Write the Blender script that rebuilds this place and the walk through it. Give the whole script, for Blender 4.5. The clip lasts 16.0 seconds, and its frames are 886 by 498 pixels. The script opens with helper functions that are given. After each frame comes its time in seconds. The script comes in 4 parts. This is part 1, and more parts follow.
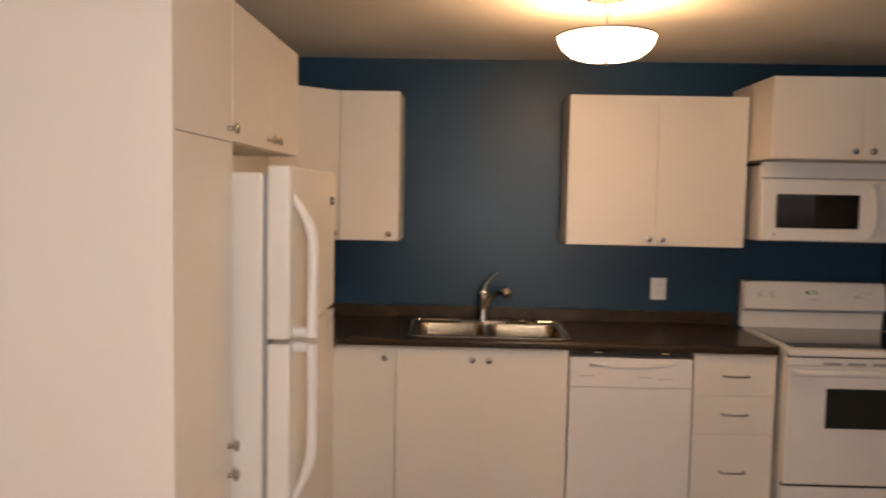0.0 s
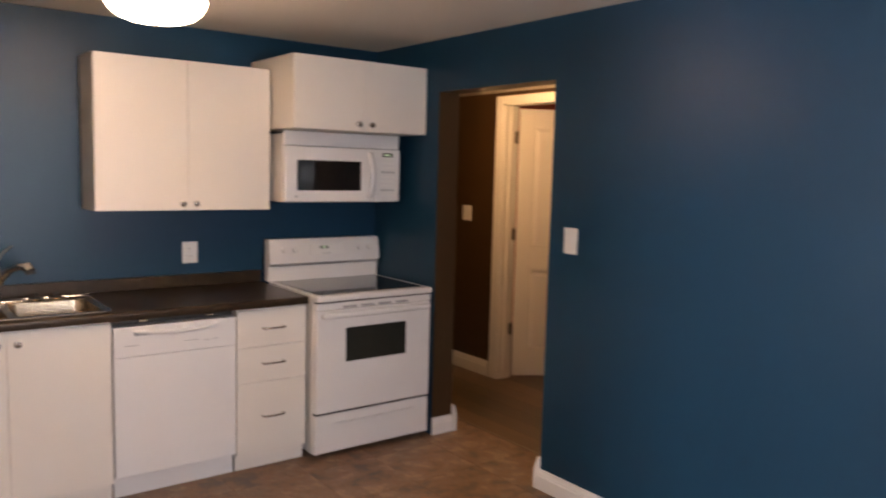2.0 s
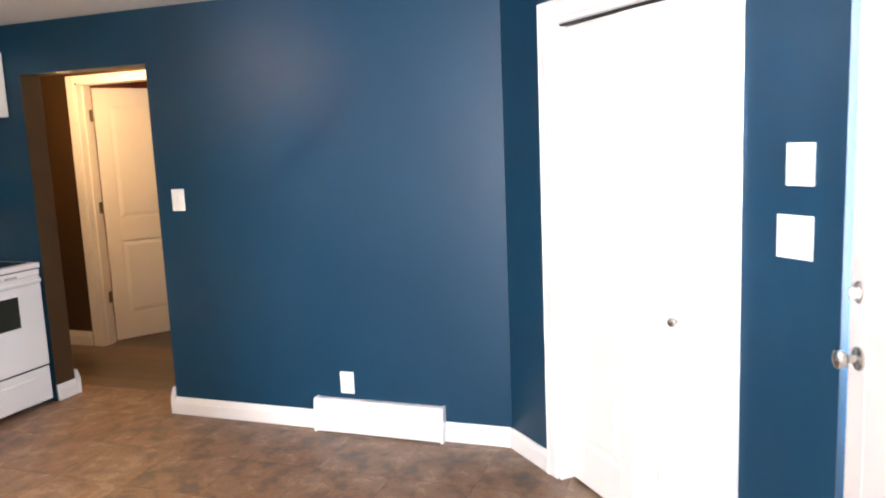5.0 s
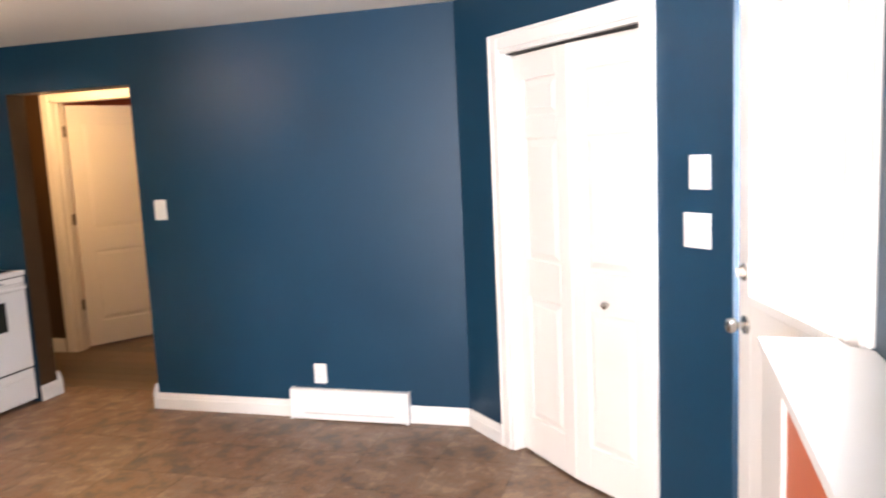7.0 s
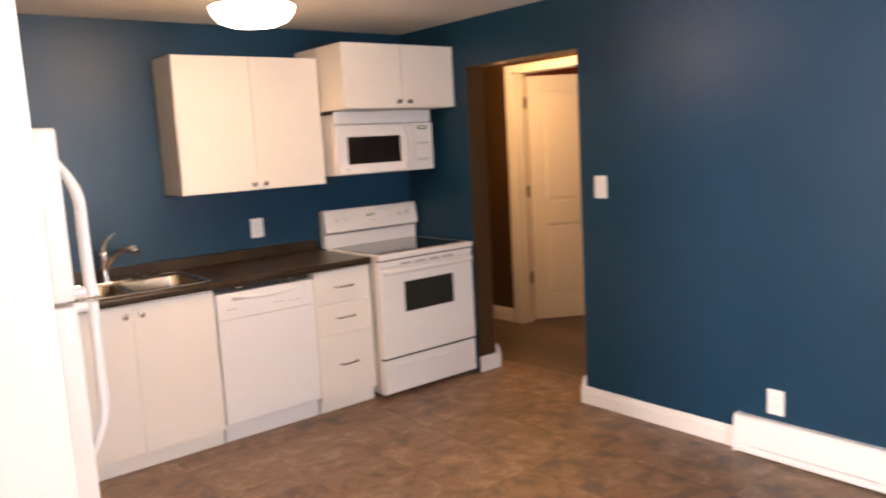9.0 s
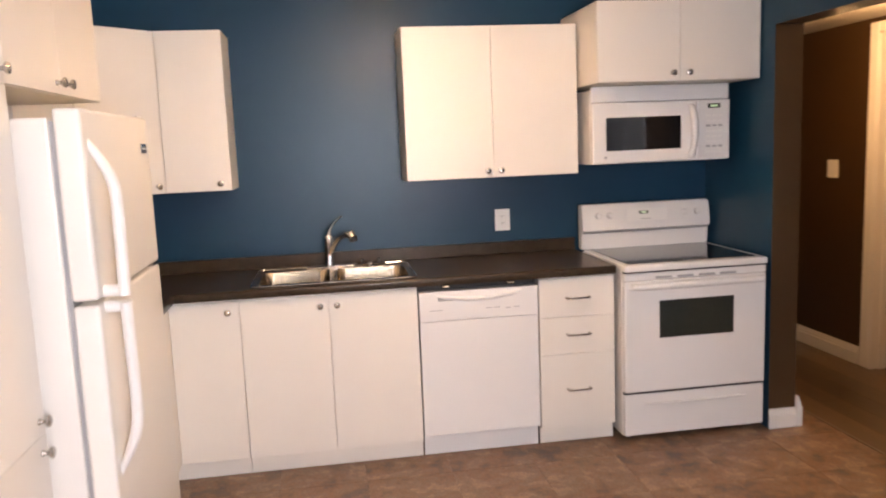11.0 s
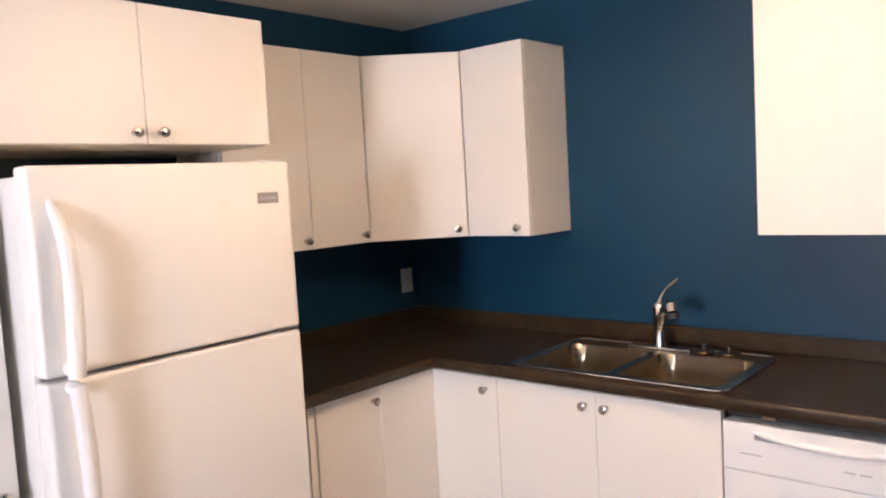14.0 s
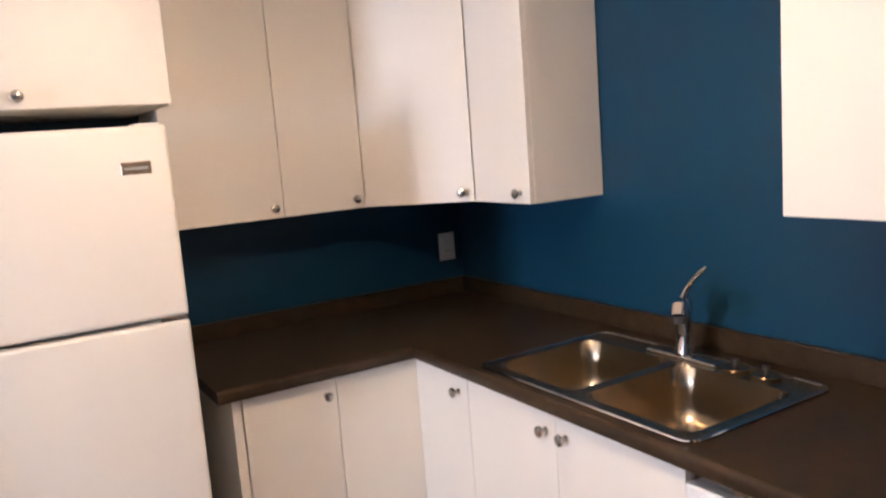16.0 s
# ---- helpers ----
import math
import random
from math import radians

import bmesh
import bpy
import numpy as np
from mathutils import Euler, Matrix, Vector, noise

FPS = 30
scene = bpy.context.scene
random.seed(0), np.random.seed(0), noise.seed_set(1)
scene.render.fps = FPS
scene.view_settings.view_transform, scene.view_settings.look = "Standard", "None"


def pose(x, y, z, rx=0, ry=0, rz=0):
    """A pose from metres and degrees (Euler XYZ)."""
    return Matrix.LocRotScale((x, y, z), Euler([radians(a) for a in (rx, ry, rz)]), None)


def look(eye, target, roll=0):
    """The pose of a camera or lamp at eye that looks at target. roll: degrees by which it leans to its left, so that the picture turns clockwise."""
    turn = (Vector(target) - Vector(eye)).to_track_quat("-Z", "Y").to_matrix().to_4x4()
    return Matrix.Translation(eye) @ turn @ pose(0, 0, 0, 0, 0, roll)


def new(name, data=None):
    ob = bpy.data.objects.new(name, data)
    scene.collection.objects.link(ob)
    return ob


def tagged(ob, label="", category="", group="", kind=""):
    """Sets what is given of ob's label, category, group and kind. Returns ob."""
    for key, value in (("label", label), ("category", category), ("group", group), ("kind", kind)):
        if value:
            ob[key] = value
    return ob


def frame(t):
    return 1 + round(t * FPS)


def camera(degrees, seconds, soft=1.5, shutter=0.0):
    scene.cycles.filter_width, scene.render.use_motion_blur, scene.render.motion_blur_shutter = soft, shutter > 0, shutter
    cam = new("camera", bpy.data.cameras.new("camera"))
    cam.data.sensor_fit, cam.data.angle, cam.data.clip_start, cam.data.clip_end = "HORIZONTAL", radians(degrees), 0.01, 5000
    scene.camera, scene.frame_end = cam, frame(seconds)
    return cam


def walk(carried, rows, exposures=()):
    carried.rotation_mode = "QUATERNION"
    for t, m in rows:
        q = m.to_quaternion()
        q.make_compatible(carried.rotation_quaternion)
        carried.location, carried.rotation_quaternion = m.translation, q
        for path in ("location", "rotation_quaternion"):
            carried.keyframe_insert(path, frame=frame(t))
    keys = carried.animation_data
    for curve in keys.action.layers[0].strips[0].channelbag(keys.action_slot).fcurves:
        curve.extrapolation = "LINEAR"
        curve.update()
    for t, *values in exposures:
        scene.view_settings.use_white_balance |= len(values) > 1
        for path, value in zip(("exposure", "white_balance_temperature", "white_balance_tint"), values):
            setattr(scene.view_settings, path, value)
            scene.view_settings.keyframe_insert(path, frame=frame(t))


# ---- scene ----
cam = camera(60.3, 16.0, soft=2.0, shutter=0.5)

PATH = [
    (0, (-2.332, -4.29, 1.604), (-2.385, -2.295, 1.464), 1.1),
    (0.5, (-2.487, -4.193, 1.58), (-2.205, -2.217, 1.458), 2.9),
    (1, (-2.562, -4.22, 1.608), (-1.949, -2.322, 1.453), 1.6),
    (1.5, (-2.659, -4.24, 1.617), (-1.692, -2.5, 1.421), 1.7),
    (2, (-2.688, -4.314, 1.609), (-1.488, -2.728, 1.403), 1.5),
    (2.5, (-2.725, -4.454, 1.561), (-1.356, -3.022, 1.288), 0.8),
    (3, (-2.794, -4.539, 1.547), (-1.289, -3.27, 1.19), 1.1),
    (3.5, (-2.965, -4.505, 1.566), (-1.277, -3.482, 1.241), -1.2),
    (4, (-3.163, -4.552, 1.553), (-1.358, -3.75, 1.242), -1.2),
    (4.5, (-3.377, -4.64, 1.585), (-1.519, -3.952, 1.314), -1.5),
    (4.7, (-3.463, -4.663, 1.581), (-1.61, -3.964, 1.296), -2.2),
    (6.8, (-4.056, -4.781, 1.552), (-2.138, -4.268, 1.313), -2.6),
    (7, (-4.066, -4.779, 1.585), (-2.163, -4.223, 1.323), -2.7),
    (7.5, (-3.995, -4.772, 1.614), (-2.224, -3.894, 1.306), -3.5),
    (8, (-3.81, -4.691, 1.574), (-2.198, -3.552, 1.249), -3.7),
    (8.5, (-3.634, -4.569, 1.584), (-2.128, -3.281, 1.312), -2.8),
    (9, (-3.372, -4.513, 1.579), (-2.125, -2.974, 1.303), -3.2),
    (11.5, (-1.906, -4.044, 1.552), (-1.833, -2.064, 1.282), -1.5),
    (12, (-1.608, -3.818, 1.549), (-1.836, -1.847, 1.292), -1.1),
    (12.5, (-1.41, -3.612, 1.585), (-2.116, -1.754, 1.369), -2.3),
    (13, (-1.14, -3.421, 1.586), (-2.229, -1.753, 1.399), -2.8),
    (13.5, (-1.06, -3.134, 1.578), (-2.246, -1.532, 1.41), -2.0),
    (14, (-0.959, -2.841, 1.579), (-2.261, -1.331, 1.416), -3.3),
    (14.5, (-0.815, -2.574, 1.586), (-2.276, -1.217, 1.423), -2.6),
    (15, (-0.778, -2.324, 1.577), (-2.314, -1.049, 1.449), -3.0),
    (15.5, (-0.807, -2.043, 1.591), (-2.406, -0.852, 1.434), -2.8),
    (16, (-0.751, -1.817, 1.59), (-2.445, -0.794, 1.305), -4.4),
]
walk(cam, [(t, look(eye, target, roll)) for t, eye, target, roll in PATH],
     [(0, -1.02, 9400, 28), (1.0, -0.93, 8700, 28), (2.0, -0.52, 7400, 26), (2.5, -0.1, 6900, 22), (3.0, 0.22, 6600, 21), (3.5, 0.34, 6500, 20), (4.5, 0.48, 6500, 17), (7.0, 0.27, 7000, 20),
      (9.0, 0.1, 7700, 27), (11.5, 0.1, 7300, 25), (13.0, 0.13, 6900, 24), (16.0, 0.15, 6350, 22)])

# ---- light ----
world = bpy.data.worlds.new("sky")
scene.world = world
world.use_nodes = True
wn = world.node_tree
sky = wn.nodes.new("ShaderNodeTexSky")
sky.sky_type = "NISHITA"
sky.sun_disc = False
sky.sun_elevation = radians(38)
sky.sun_rotation = radians(107)
wn.links.new(sky.outputs[0], wn.nodes["Background"].inputs[0])
wn.nodes["Background"].inputs[1].default_value = 0.15


def lamp(name, kind, energy, colour, m, **more):
    data = bpy.data.lights.new(name, kind)
    data.energy, data.color = energy, colour
    for key, value in more.items():
        if key == "size":
            data.shape, data.size, data.size_y = "RECTANGLE", value[0], value[1]
        if key == "radius":
            data.shadow_soft_size = value
        if key == "angle":
            data.angle = value
    ob = new(name, data)
    ob.matrix_world = m
    return ob


LAMP_X, LAMP_Y = -1.812, -1.37
lamp("sun", "SUN", 4, (1, 0.95, 0.88), look((6, -1.8, 6), (0, 0, 0)), angle=radians(0.5))
lamp("window_daylight", "AREA", 450, (0.92, 0.96, 1.0), look((-8.55, -3.38, 1.45), (0, -3.38, 1.45)), size=(1.2, 1.35))
lamp("entry_daylight", "AREA", 126, (0.78, 0.89, 1.0), look((-1.61, -5.40, 1.45), (-1.1, -1.5, 0.9)), size=(0.64, 1.2))
lamp("ceiling_bulb", "POINT", 36, (1.0, 0.74, 0.46), pose(LAMP_X, LAMP_Y, 2.195), radius=0.04)
lamp("hall_bulb", "POINT", 46, (1.0, 0.63, 0.28), pose(0.50, -0.52, 2.10), radius=0.06)


# ---- materials ----
def material(name, colour, rough=0.5, metal=0.0, vary=0.08, scale=3.0, bump=0.05, grain=120.0, spec=0.5, per_object=0.0, coat=0.0):
    """A surface with variation at two scales: slow stains and fine grain."""
    mat = bpy.data.materials.new(name)
    mat.use_nodes = True
    nt = mat.node_tree
    b = nt.nodes["Principled BSDF"]
    b.inputs["Metallic"].default_value = metal
    b.inputs["Specular IOR Level"].default_value = spec
    b.inputs["Coat Weight"].default_value = coat
    geo = nt.nodes.new("ShaderNodeNewGeometry")
    n1 = nt.nodes.new("ShaderNodeTexNoise")
    n1.inputs["Scale"].default_value, n1.inputs["Detail"].default_value = scale, 5
    n2 = nt.nodes.new("ShaderNodeTexNoise")
    n2.inputs["Scale"].default_value, n2.inputs["Detail"].default_value = grain, 3
    nt.links.new(geo.outputs["Position"], n1.inputs["Vector"])
    nt.links.new(geo.outputs["Position"], n2.inputs["Vector"])
    add = nt.nodes.new("ShaderNodeMath")
    add.operation = "ADD"
    nt.links.new(n1.outputs[0], add.inputs[0])
    half = nt.nodes.new("ShaderNodeMath")
    half.operation = "MULTIPLY"
    half.inputs[1].default_value = 0.5
    nt.links.new(n2.outputs[0], half.inputs[0])
    nt.links.new(half.outputs[0], add.inputs[1])
    last = add
    if per_object:
        info = nt.nodes.new("ShaderNodeObjectInfo")
        mad = nt.nodes.new("ShaderNodeMath")
        mad.operation = "MULTIPLY_ADD"
        nt.links.new(info.outputs["Random"], mad.inputs[0])
        mad.inputs[1].default_value = per_object
        nt.links.new(add.outputs[0], mad.inputs[2])
        last = mad
    mr = nt.nodes.new("ShaderNodeMapRange")
    mr.inputs[1].default_value, mr.inputs[2].default_value = 0.2, 1.3 + per_object
    mr.inputs[3].default_value, mr.inputs[4].default_value = 1 - vary, 1 + vary
    nt.links.new(last.outputs[0], mr.inputs[0])
    mul = nt.nodes.new("ShaderNodeVectorMath")
    mul.operation = "SCALE"
    mul.inputs[0].default_value = colour
    nt.links.new(mr.outputs[0], mul.inputs["Scale"])
    nt.links.new(mul.outputs[0], b.inputs["Base Color"])
    rr = nt.nodes.new("ShaderNodeMapRange")
    rr.inputs[1].default_value, rr.inputs[2].default_value = 0.0, 1.0
    rr.inputs[3].default_value, rr.inputs[4].default_value = rough * 0.9, min(1, rough * 1.12)
    nt.links.new(n1.outputs[0], rr.inputs[0])
    nt.links.new(rr.outputs[0], b.inputs["Roughness"])
    if bump:
        bn = nt.nodes.new("ShaderNodeBump")
        bn.inputs["Strength"].default_value = bump
        bn.inputs["Distance"].default_value = 0.002
        nt.links.new(n2.outputs[0], bn.inputs["Height"])
        nt.links.new(bn.outputs[0], b.inputs["Normal"])
    return mat


def glow(name, colour, strength):
    mat = material(name, (0.8, 0.8, 0.8), 0.3, bump=0)
    b = mat.node_tree.nodes["Principled BSDF"]
    b.inputs["Emission Color"].default_value = (*colour, 1)
    b.inputs["Emission Strength"].default_value = strength
    return mat


def stone_tile():
    """Slate-look vinyl: brown, rust and grey-violet clouds over fine speckle, each tile its own shift."""
    mat = bpy.data.materials.new("slate_vinyl")
    mat.use_nodes = True
    nt = mat.node_tree
    b = nt.nodes["Principled BSDF"]
    geo = nt.nodes.new("ShaderNodeNewGeometry")
    info = nt.nodes.new("ShaderNodeObjectInfo")
    off = nt.nodes.new("ShaderNodeVectorMath")
    off.operation = "MULTIPLY_ADD"
    comb = nt.nodes.new("ShaderNodeCombineXYZ")
    for k in range(3):
        nt.links.new(info.outputs["Random"], comb.inputs[k])
    nt.links.new(comb.outputs[0], off.inputs[0])
    off.inputs[1].default_value = (37, 53, 71)
    nt.links.new(geo.outputs["Position"], off.inputs[2])

    def noise_node(scale, detail, dist):
        n = nt.nodes.new("ShaderNodeTexNoise")
        n.inputs["Scale"].default_value, n.inputs["Detail"].default_value = scale, detail
        n.inputs["Distortion"].default_value = dist
        nt.links.new(off.outputs[0], n.inputs["Vector"])
        return n
    big, mid, fine = noise_node(7.0, 6, 0.5), noise_node(24, 7, 0.4), noise_node(110, 4, 0)
    mix = nt.nodes.new("ShaderNodeMath")
    mix.operation = "MULTIPLY_ADD"
    nt.links.new(mid.outputs[0], mix.inputs[0])
    mix.inputs[1].default_value = 0.55
    nt.links.new(big.outputs[0], mix.inputs[2])
    mix2 = nt.nodes.new("ShaderNodeMath")
    mix2.operation = "MULTIPLY_ADD"
    nt.links.new(info.outputs["Random"], mix2.inputs[0])
    mix2.inputs[1].default_value = 0.10
    nt.links.new(mix.outputs[0], mix2.inputs[2])
    ramp = nt.nodes.new("ShaderNodeValToRGB")
    e = ramp.color_ramp.elements
    e[0].position, e[0].color = 0.60, (0.066, 0.046, 0.038, 1)
    e[1].position, e[1].color = 1.02, (0.25, 0.165, 0.10, 1)
    for p, c in ((0.71, (0.108, 0.064, 0.039, 1)), (0.80, (0.175, 0.090, 0.045, 1)), (0.90, (0.165, 0.108, 0.072, 1))):
        k = e.new(p)
        k.color = c
    nt.links.new(mix2.outputs[0], ramp.inputs[0])
    sp = nt.nodes.new("ShaderNodeMapRange")
    sp.inputs[1].default_value, sp.inputs[2].default_value = 0.3, 0.7
    sp.inputs[3].default_value, sp.inputs[4].default_value = 0.75, 1.25
    nt.links.new(fine.outputs[0], sp.inputs[0])
    mul = nt.nodes.new("ShaderNodeVectorMath")
    mul.operation = "SCALE"
    nt.links.new(ramp.outputs[0], mul.inputs[0])
    nt.links.new(sp.outputs[0], mul.inputs["Scale"])
    nt.links.new(mul.outputs[0], b.inputs["Base Color"])
    rr = nt.nodes.new("ShaderNodeMapRange")
    rr.inputs[3].default_value, rr.inputs[4].default_value = 0.34, 0.55
    nt.links.new(mid.outputs[0], rr.inputs[0])
    nt.links.new(rr.outputs[0], b.inputs["Roughness"])
    bn = nt.nodes.new("ShaderNodeBump")
    bn.inputs["Strength"].default_value, bn.inputs["Distance"].default_value = 0.25, 0.003
    nt.links.new(mix.outputs[0], bn.inputs["Height"])
    nt.links.new(bn.outputs[0], b.inputs["Normal"])
    return mat


def plank_wood():
    mat = material("hall_oak", (0.092, 0.056, 0.029), 0.34, vary=0.95, scale=9, grain=90, bump=0.15, per_object=0.9)
    nt = mat.node_tree
    # stretch the grain along y
    for n in list(nt.nodes):
        if n.bl_idname == "ShaderNodeTexNoise":
            mp = nt.nodes.new("ShaderNodeMapping")
            mp.inputs["Scale"].default_value = (1, 0.08, 1)
            src = n.inputs["Vector"].links[0].from_socket
            nt.links.new(src, mp.inputs[0])
            nt.links.new(mp.outputs[0], n.inputs["Vector"])
    return mat


def glass_mat():
    mat = bpy.data.materials.new("clear_glass")
    mat.use_nodes = True
    b = mat.node_tree.nodes["Principled BSDF"]
    b.inputs["Transmission Weight"].default_value = 1
    b.inputs["Roughness"].default_value = 0.02
    b.inputs["IOR"].default_value = 1.45
    return mat


def brushed(name, colour, rough, axis):
    mat = material(name, colour, rough, metal=1.0, vary=0.1, scale=8, grain=300, bump=0.06)
    nt = mat.node_tree
    for n in list(nt.nodes):
        if n.bl_idname == "ShaderNodeTexNoise":
            mp = nt.nodes.new("ShaderNodeMapping")
            mp.inputs["Scale"].default_value = axis
            src = n.inputs["Vector"].links[0].from_socket
            nt.links.new(src, mp.inputs[0])
            nt.links.new(mp.outputs[0], n.inputs["Vector"])
    return mat


BLUE = material("blue_satin_paint", (0.0042, 0.0368, 0.0745), 0.36, vary=0.10, scale=1.6, grain=260, bump=0.10, spec=0.27)
BROWN = material("brown_paint", (0.056, 0.029, 0.011), 0.45, vary=0.10, scale=1.6, grain=260, bump=0.10)
RED = material("orange_red_paint", (0.56, 0.115, 0.035), 0.5, vary=0.08, scale=1.6, grain=260, bump=0.08)
PALE = material("pale_wall_paint", (0.72, 0.68, 0.64), 0.55, vary=0.05, scale=1.4, grain=260, bump=0.08)
CEIL = material("ceiling_paint", (0.66, 0.62, 0.56), 0.85, vary=0.05, scale=2.0, grain=140, bump=0.30)
TRIM = material("white_trim_paint", (0.80, 0.78, 0.75), 0.33, vary=0.04, scale=4, grain=200, bump=0.03)
DOORW = material("white_door_paint", (0.80, 0.775, 0.74), 0.38, vary=0.04, scale=3, grain=220, bump=0.06)
CAB = material("white_cabinet_foil", (0.80, 0.755, 0.69), 0.36, vary=0.035, scale=2.5, grain=300, bump=0.03)
CABIN = material("cabinet_carcass", (0.76, 0.71, 0.64), 0.45, vary=0.04, scale=3, grain=200, bump=0.03)
APPL = material("white_enamel", (0.80, 0.79, 0.78), 0.25, vary=0.03, scale=3, grain=200, bump=0.02)
FRIDGE = material("pebbled_white_enamel", (0.80, 0.77, 0.72), 0.36, vary=0.03, scale=3, grain=420, bump=0.14)
PLASTIC = material("white_plastic", (0.80, 0.79, 0.77), 0.35, vary=0.03, scale=8, grain=300, bump=0.02)
GREYP = material("grey_plastic", (0.34, 0.34, 0.35), 0.45, vary=0.06, scale=12, grain=300, bump=0.03)
PRINT = material("grey_print", (0.42, 0.42, 0.43), 0.5, vary=0.05, bump=0)
# for dark parts, and for strips that stand in for shade in gaps
DARK = material("dark_parts_and_gap_shade", (0.02, 0.02, 0.02), 0.6, vary=0.2, bump=0.02)
BLACKGLASS = material("black_glass", (0.012, 0.012, 0.013), 0.07, vary=0.15, scale=6, grain=60, bump=0.0, coat=0.3)
OVENGLASS = material("oven_window_glass", (0.026, 0.027, 0.023), 0.05, vary=0.15, scale=6, grain=60, bump=0)
COUNTER = material("dark_brown_laminate", (0.034, 0.0215, 0.012), 0.29, vary=0.85, scale=22, grain=130, bump=0.07, spec=0.25)
STEEL = brushed("brushed_steel", (0.52, 0.43, 0.32), 0.24, (1, 0.1, 1))
CHROME = material("chrome", (0.72, 0.72, 0.73), 0.08, metal=1, vary=0.05, scale=10, bump=0.0)
NICKEL = material("satin_nickel", (0.52, 0.49, 0.45), 0.26, metal=1, vary=0.08, scale=30, bump=0.02)
BRONZE = material("dull_hinge_metal", (0.22, 0.19, 0.16), 0.4, metal=0.9, vary=0.15, scale=40, bump=0.03)
BOWL = glow("lit_frosted_glass", (1.0, 0.76, 0.50), 39)
LED = glow("green_led", (0.25, 0.9, 0.15), 0.4)
GLASS = glass_mat()
TILE = stone_tile()
GROUT = material("dark_joint", (0.085, 0.057, 0.04), 0.8, vary=0.2, scale=20, grain=300, bump=0.1)
PLANK = plank_wood()
CONCRETE = material("pale_concrete", (0.55, 0.54, 0.52), 0.85, vary=0.15, scale=1.5, grain=60, bump=0.2)

# ---- mesh helpers ----
BASE = {}


def thing(name, x, y, z, label, category, group=""):
    ob = tagged(new(name), label, category, group)
    ob.location = (x, y, z)
    BASE[ob] = Vector((x, y, z))
    return ob


def part(name, bm, mat, parent=None, label="", smooth=False):
    """One mesh object from a bmesh in world coordinates, under a thing or a part."""
    bmesh.ops.recalc_face_normals(bm, faces=bm.faces)
    me = bpy.data.meshes.new(name)
    bm.to_mesh(me)
    bm.free()
    me.materials.append(mat)
    ob = new(name, me)
    base = BASE[parent] if parent else Vector((0, 0, 0))
    me.transform(Matrix.Translation(-base))
    if parent:
        ob.parent = parent
    BASE[ob] = base
    if smooth:
        for p in me.polygons:
            p.use_smooth = True
        me.set_sharp_from_angle(angle=radians(40))
    if label:
        ob["label"] = label
    return ob


def structure(name, bm, mat, label, category="wall"):
    return tagged(part(name, bm, mat), label, category, kind="structure")


def box(bm, x0, x1, y0, y1, z0, z1, bev=0.0, m=None, seg=1):
    vs = [bm.verts.new((x, y, z)) for x in (x0, x1) for y in (y0, y1) for z in (z0, z1)]
    fs = [bm.faces.new([vs[i] for i in f]) for f in ((0, 1, 3, 2), (4, 6, 7, 5), (0, 4, 5, 1), (2, 3, 7, 6), (0, 2, 6, 4), (1, 5, 7, 3))]
    if bev:
        es = list({e for f in fs for e in f.edges})
        got = bmesh.ops.bevel(bm, geom=es, offset=bev, segments=seg, affect="EDGES", profile=0.6)
        vs = list({v for f in got["faces"] for v in f.verts} | {v for v in vs if v.is_valid})
    if m is not None:
        bmesh.ops.transform(bm, matrix=m, verts=vs)
    return bm


def one(*a, **k):
    return box(bmesh.new(), *a, **k)


def prism(bm, pts, z0, z1, m=None):
    lo = [bm.verts.new((x, y, z0)) for x, y in pts]
    hi = [bm.verts.new((x, y, z1)) for x, y in pts]
    n = len(pts)
    bm.faces.new(lo[::-1])
    bm.faces.new(hi)
    for i in range(n):
        bm.faces.new((lo[i], lo[(i + 1) % n], hi[(i + 1) % n], hi[i]))
    if m is not None:
        bmesh.ops.transform(bm, matrix=m, verts=lo + hi)
    return bm


def tube(bm, path, radii, seg=14, squash=1.0, up=Vector((0, 0, 1))):
    """A closed tube through the points; squash flattens it across the second axis."""
    rings = []
    path = [Vector(p) for p in path]
    for i, p in enumerate(path):
        d = (path[min(i + 1, len(path) - 1)] - path[max(i - 1, 0)]).normalized()
        a = d.cross(up)
        if a.length < 0.05:
            a = d.cross(Vector((1, 0, 0)))
        a.normalize()
        b = d.cross(a).normalized()
        r = radii[i] if isinstance(radii, (list, tuple)) else radii
        rings.append([bm.verts.new(p + a * r * math.cos(2 * math.pi * k / seg) + b * r * squash * math.sin(2 * math.pi * k / seg)) for k in range(seg)])
    for r0, r1 in zip(rings, rings[1:]):
        for k in range(seg):
            bm.faces.new((r0[k], r0[(k + 1) % seg], r1[(k + 1) % seg], r1[k]))
    bm.faces.new(rings[0][::-1])
    bm.faces.new(rings[-1])
    return bm


def lathe(bm, prof, m, seg=20, close=True):
    """Turns (radius, height) pairs round local z."""
    rings = []
    for r, h in prof:
        rings.append([bm.verts.new(m @ Vector((max(r, 1e-4) * math.cos(2 * math.pi * k / seg), max(r, 1e-4) * math.sin(2 * math.pi * k / seg), h))) for k in range(seg)])
    for r0, r1 in zip(rings, rings[1:]):
        for k in range(seg):
            bm.faces.new((r0[k], r0[(k + 1) % seg], r1[(k + 1) % seg], r1[k]))
    if close:
        bm.faces.new(rings[0][::-1])
        bm.faces.new(rings[-1])
    return bm


def facing(x, y, z, deg):
    """Local frame whose x runs to the right as seen from the front, y into the thing, z up."""
    return pose(x, y, z, 0, 0, deg)


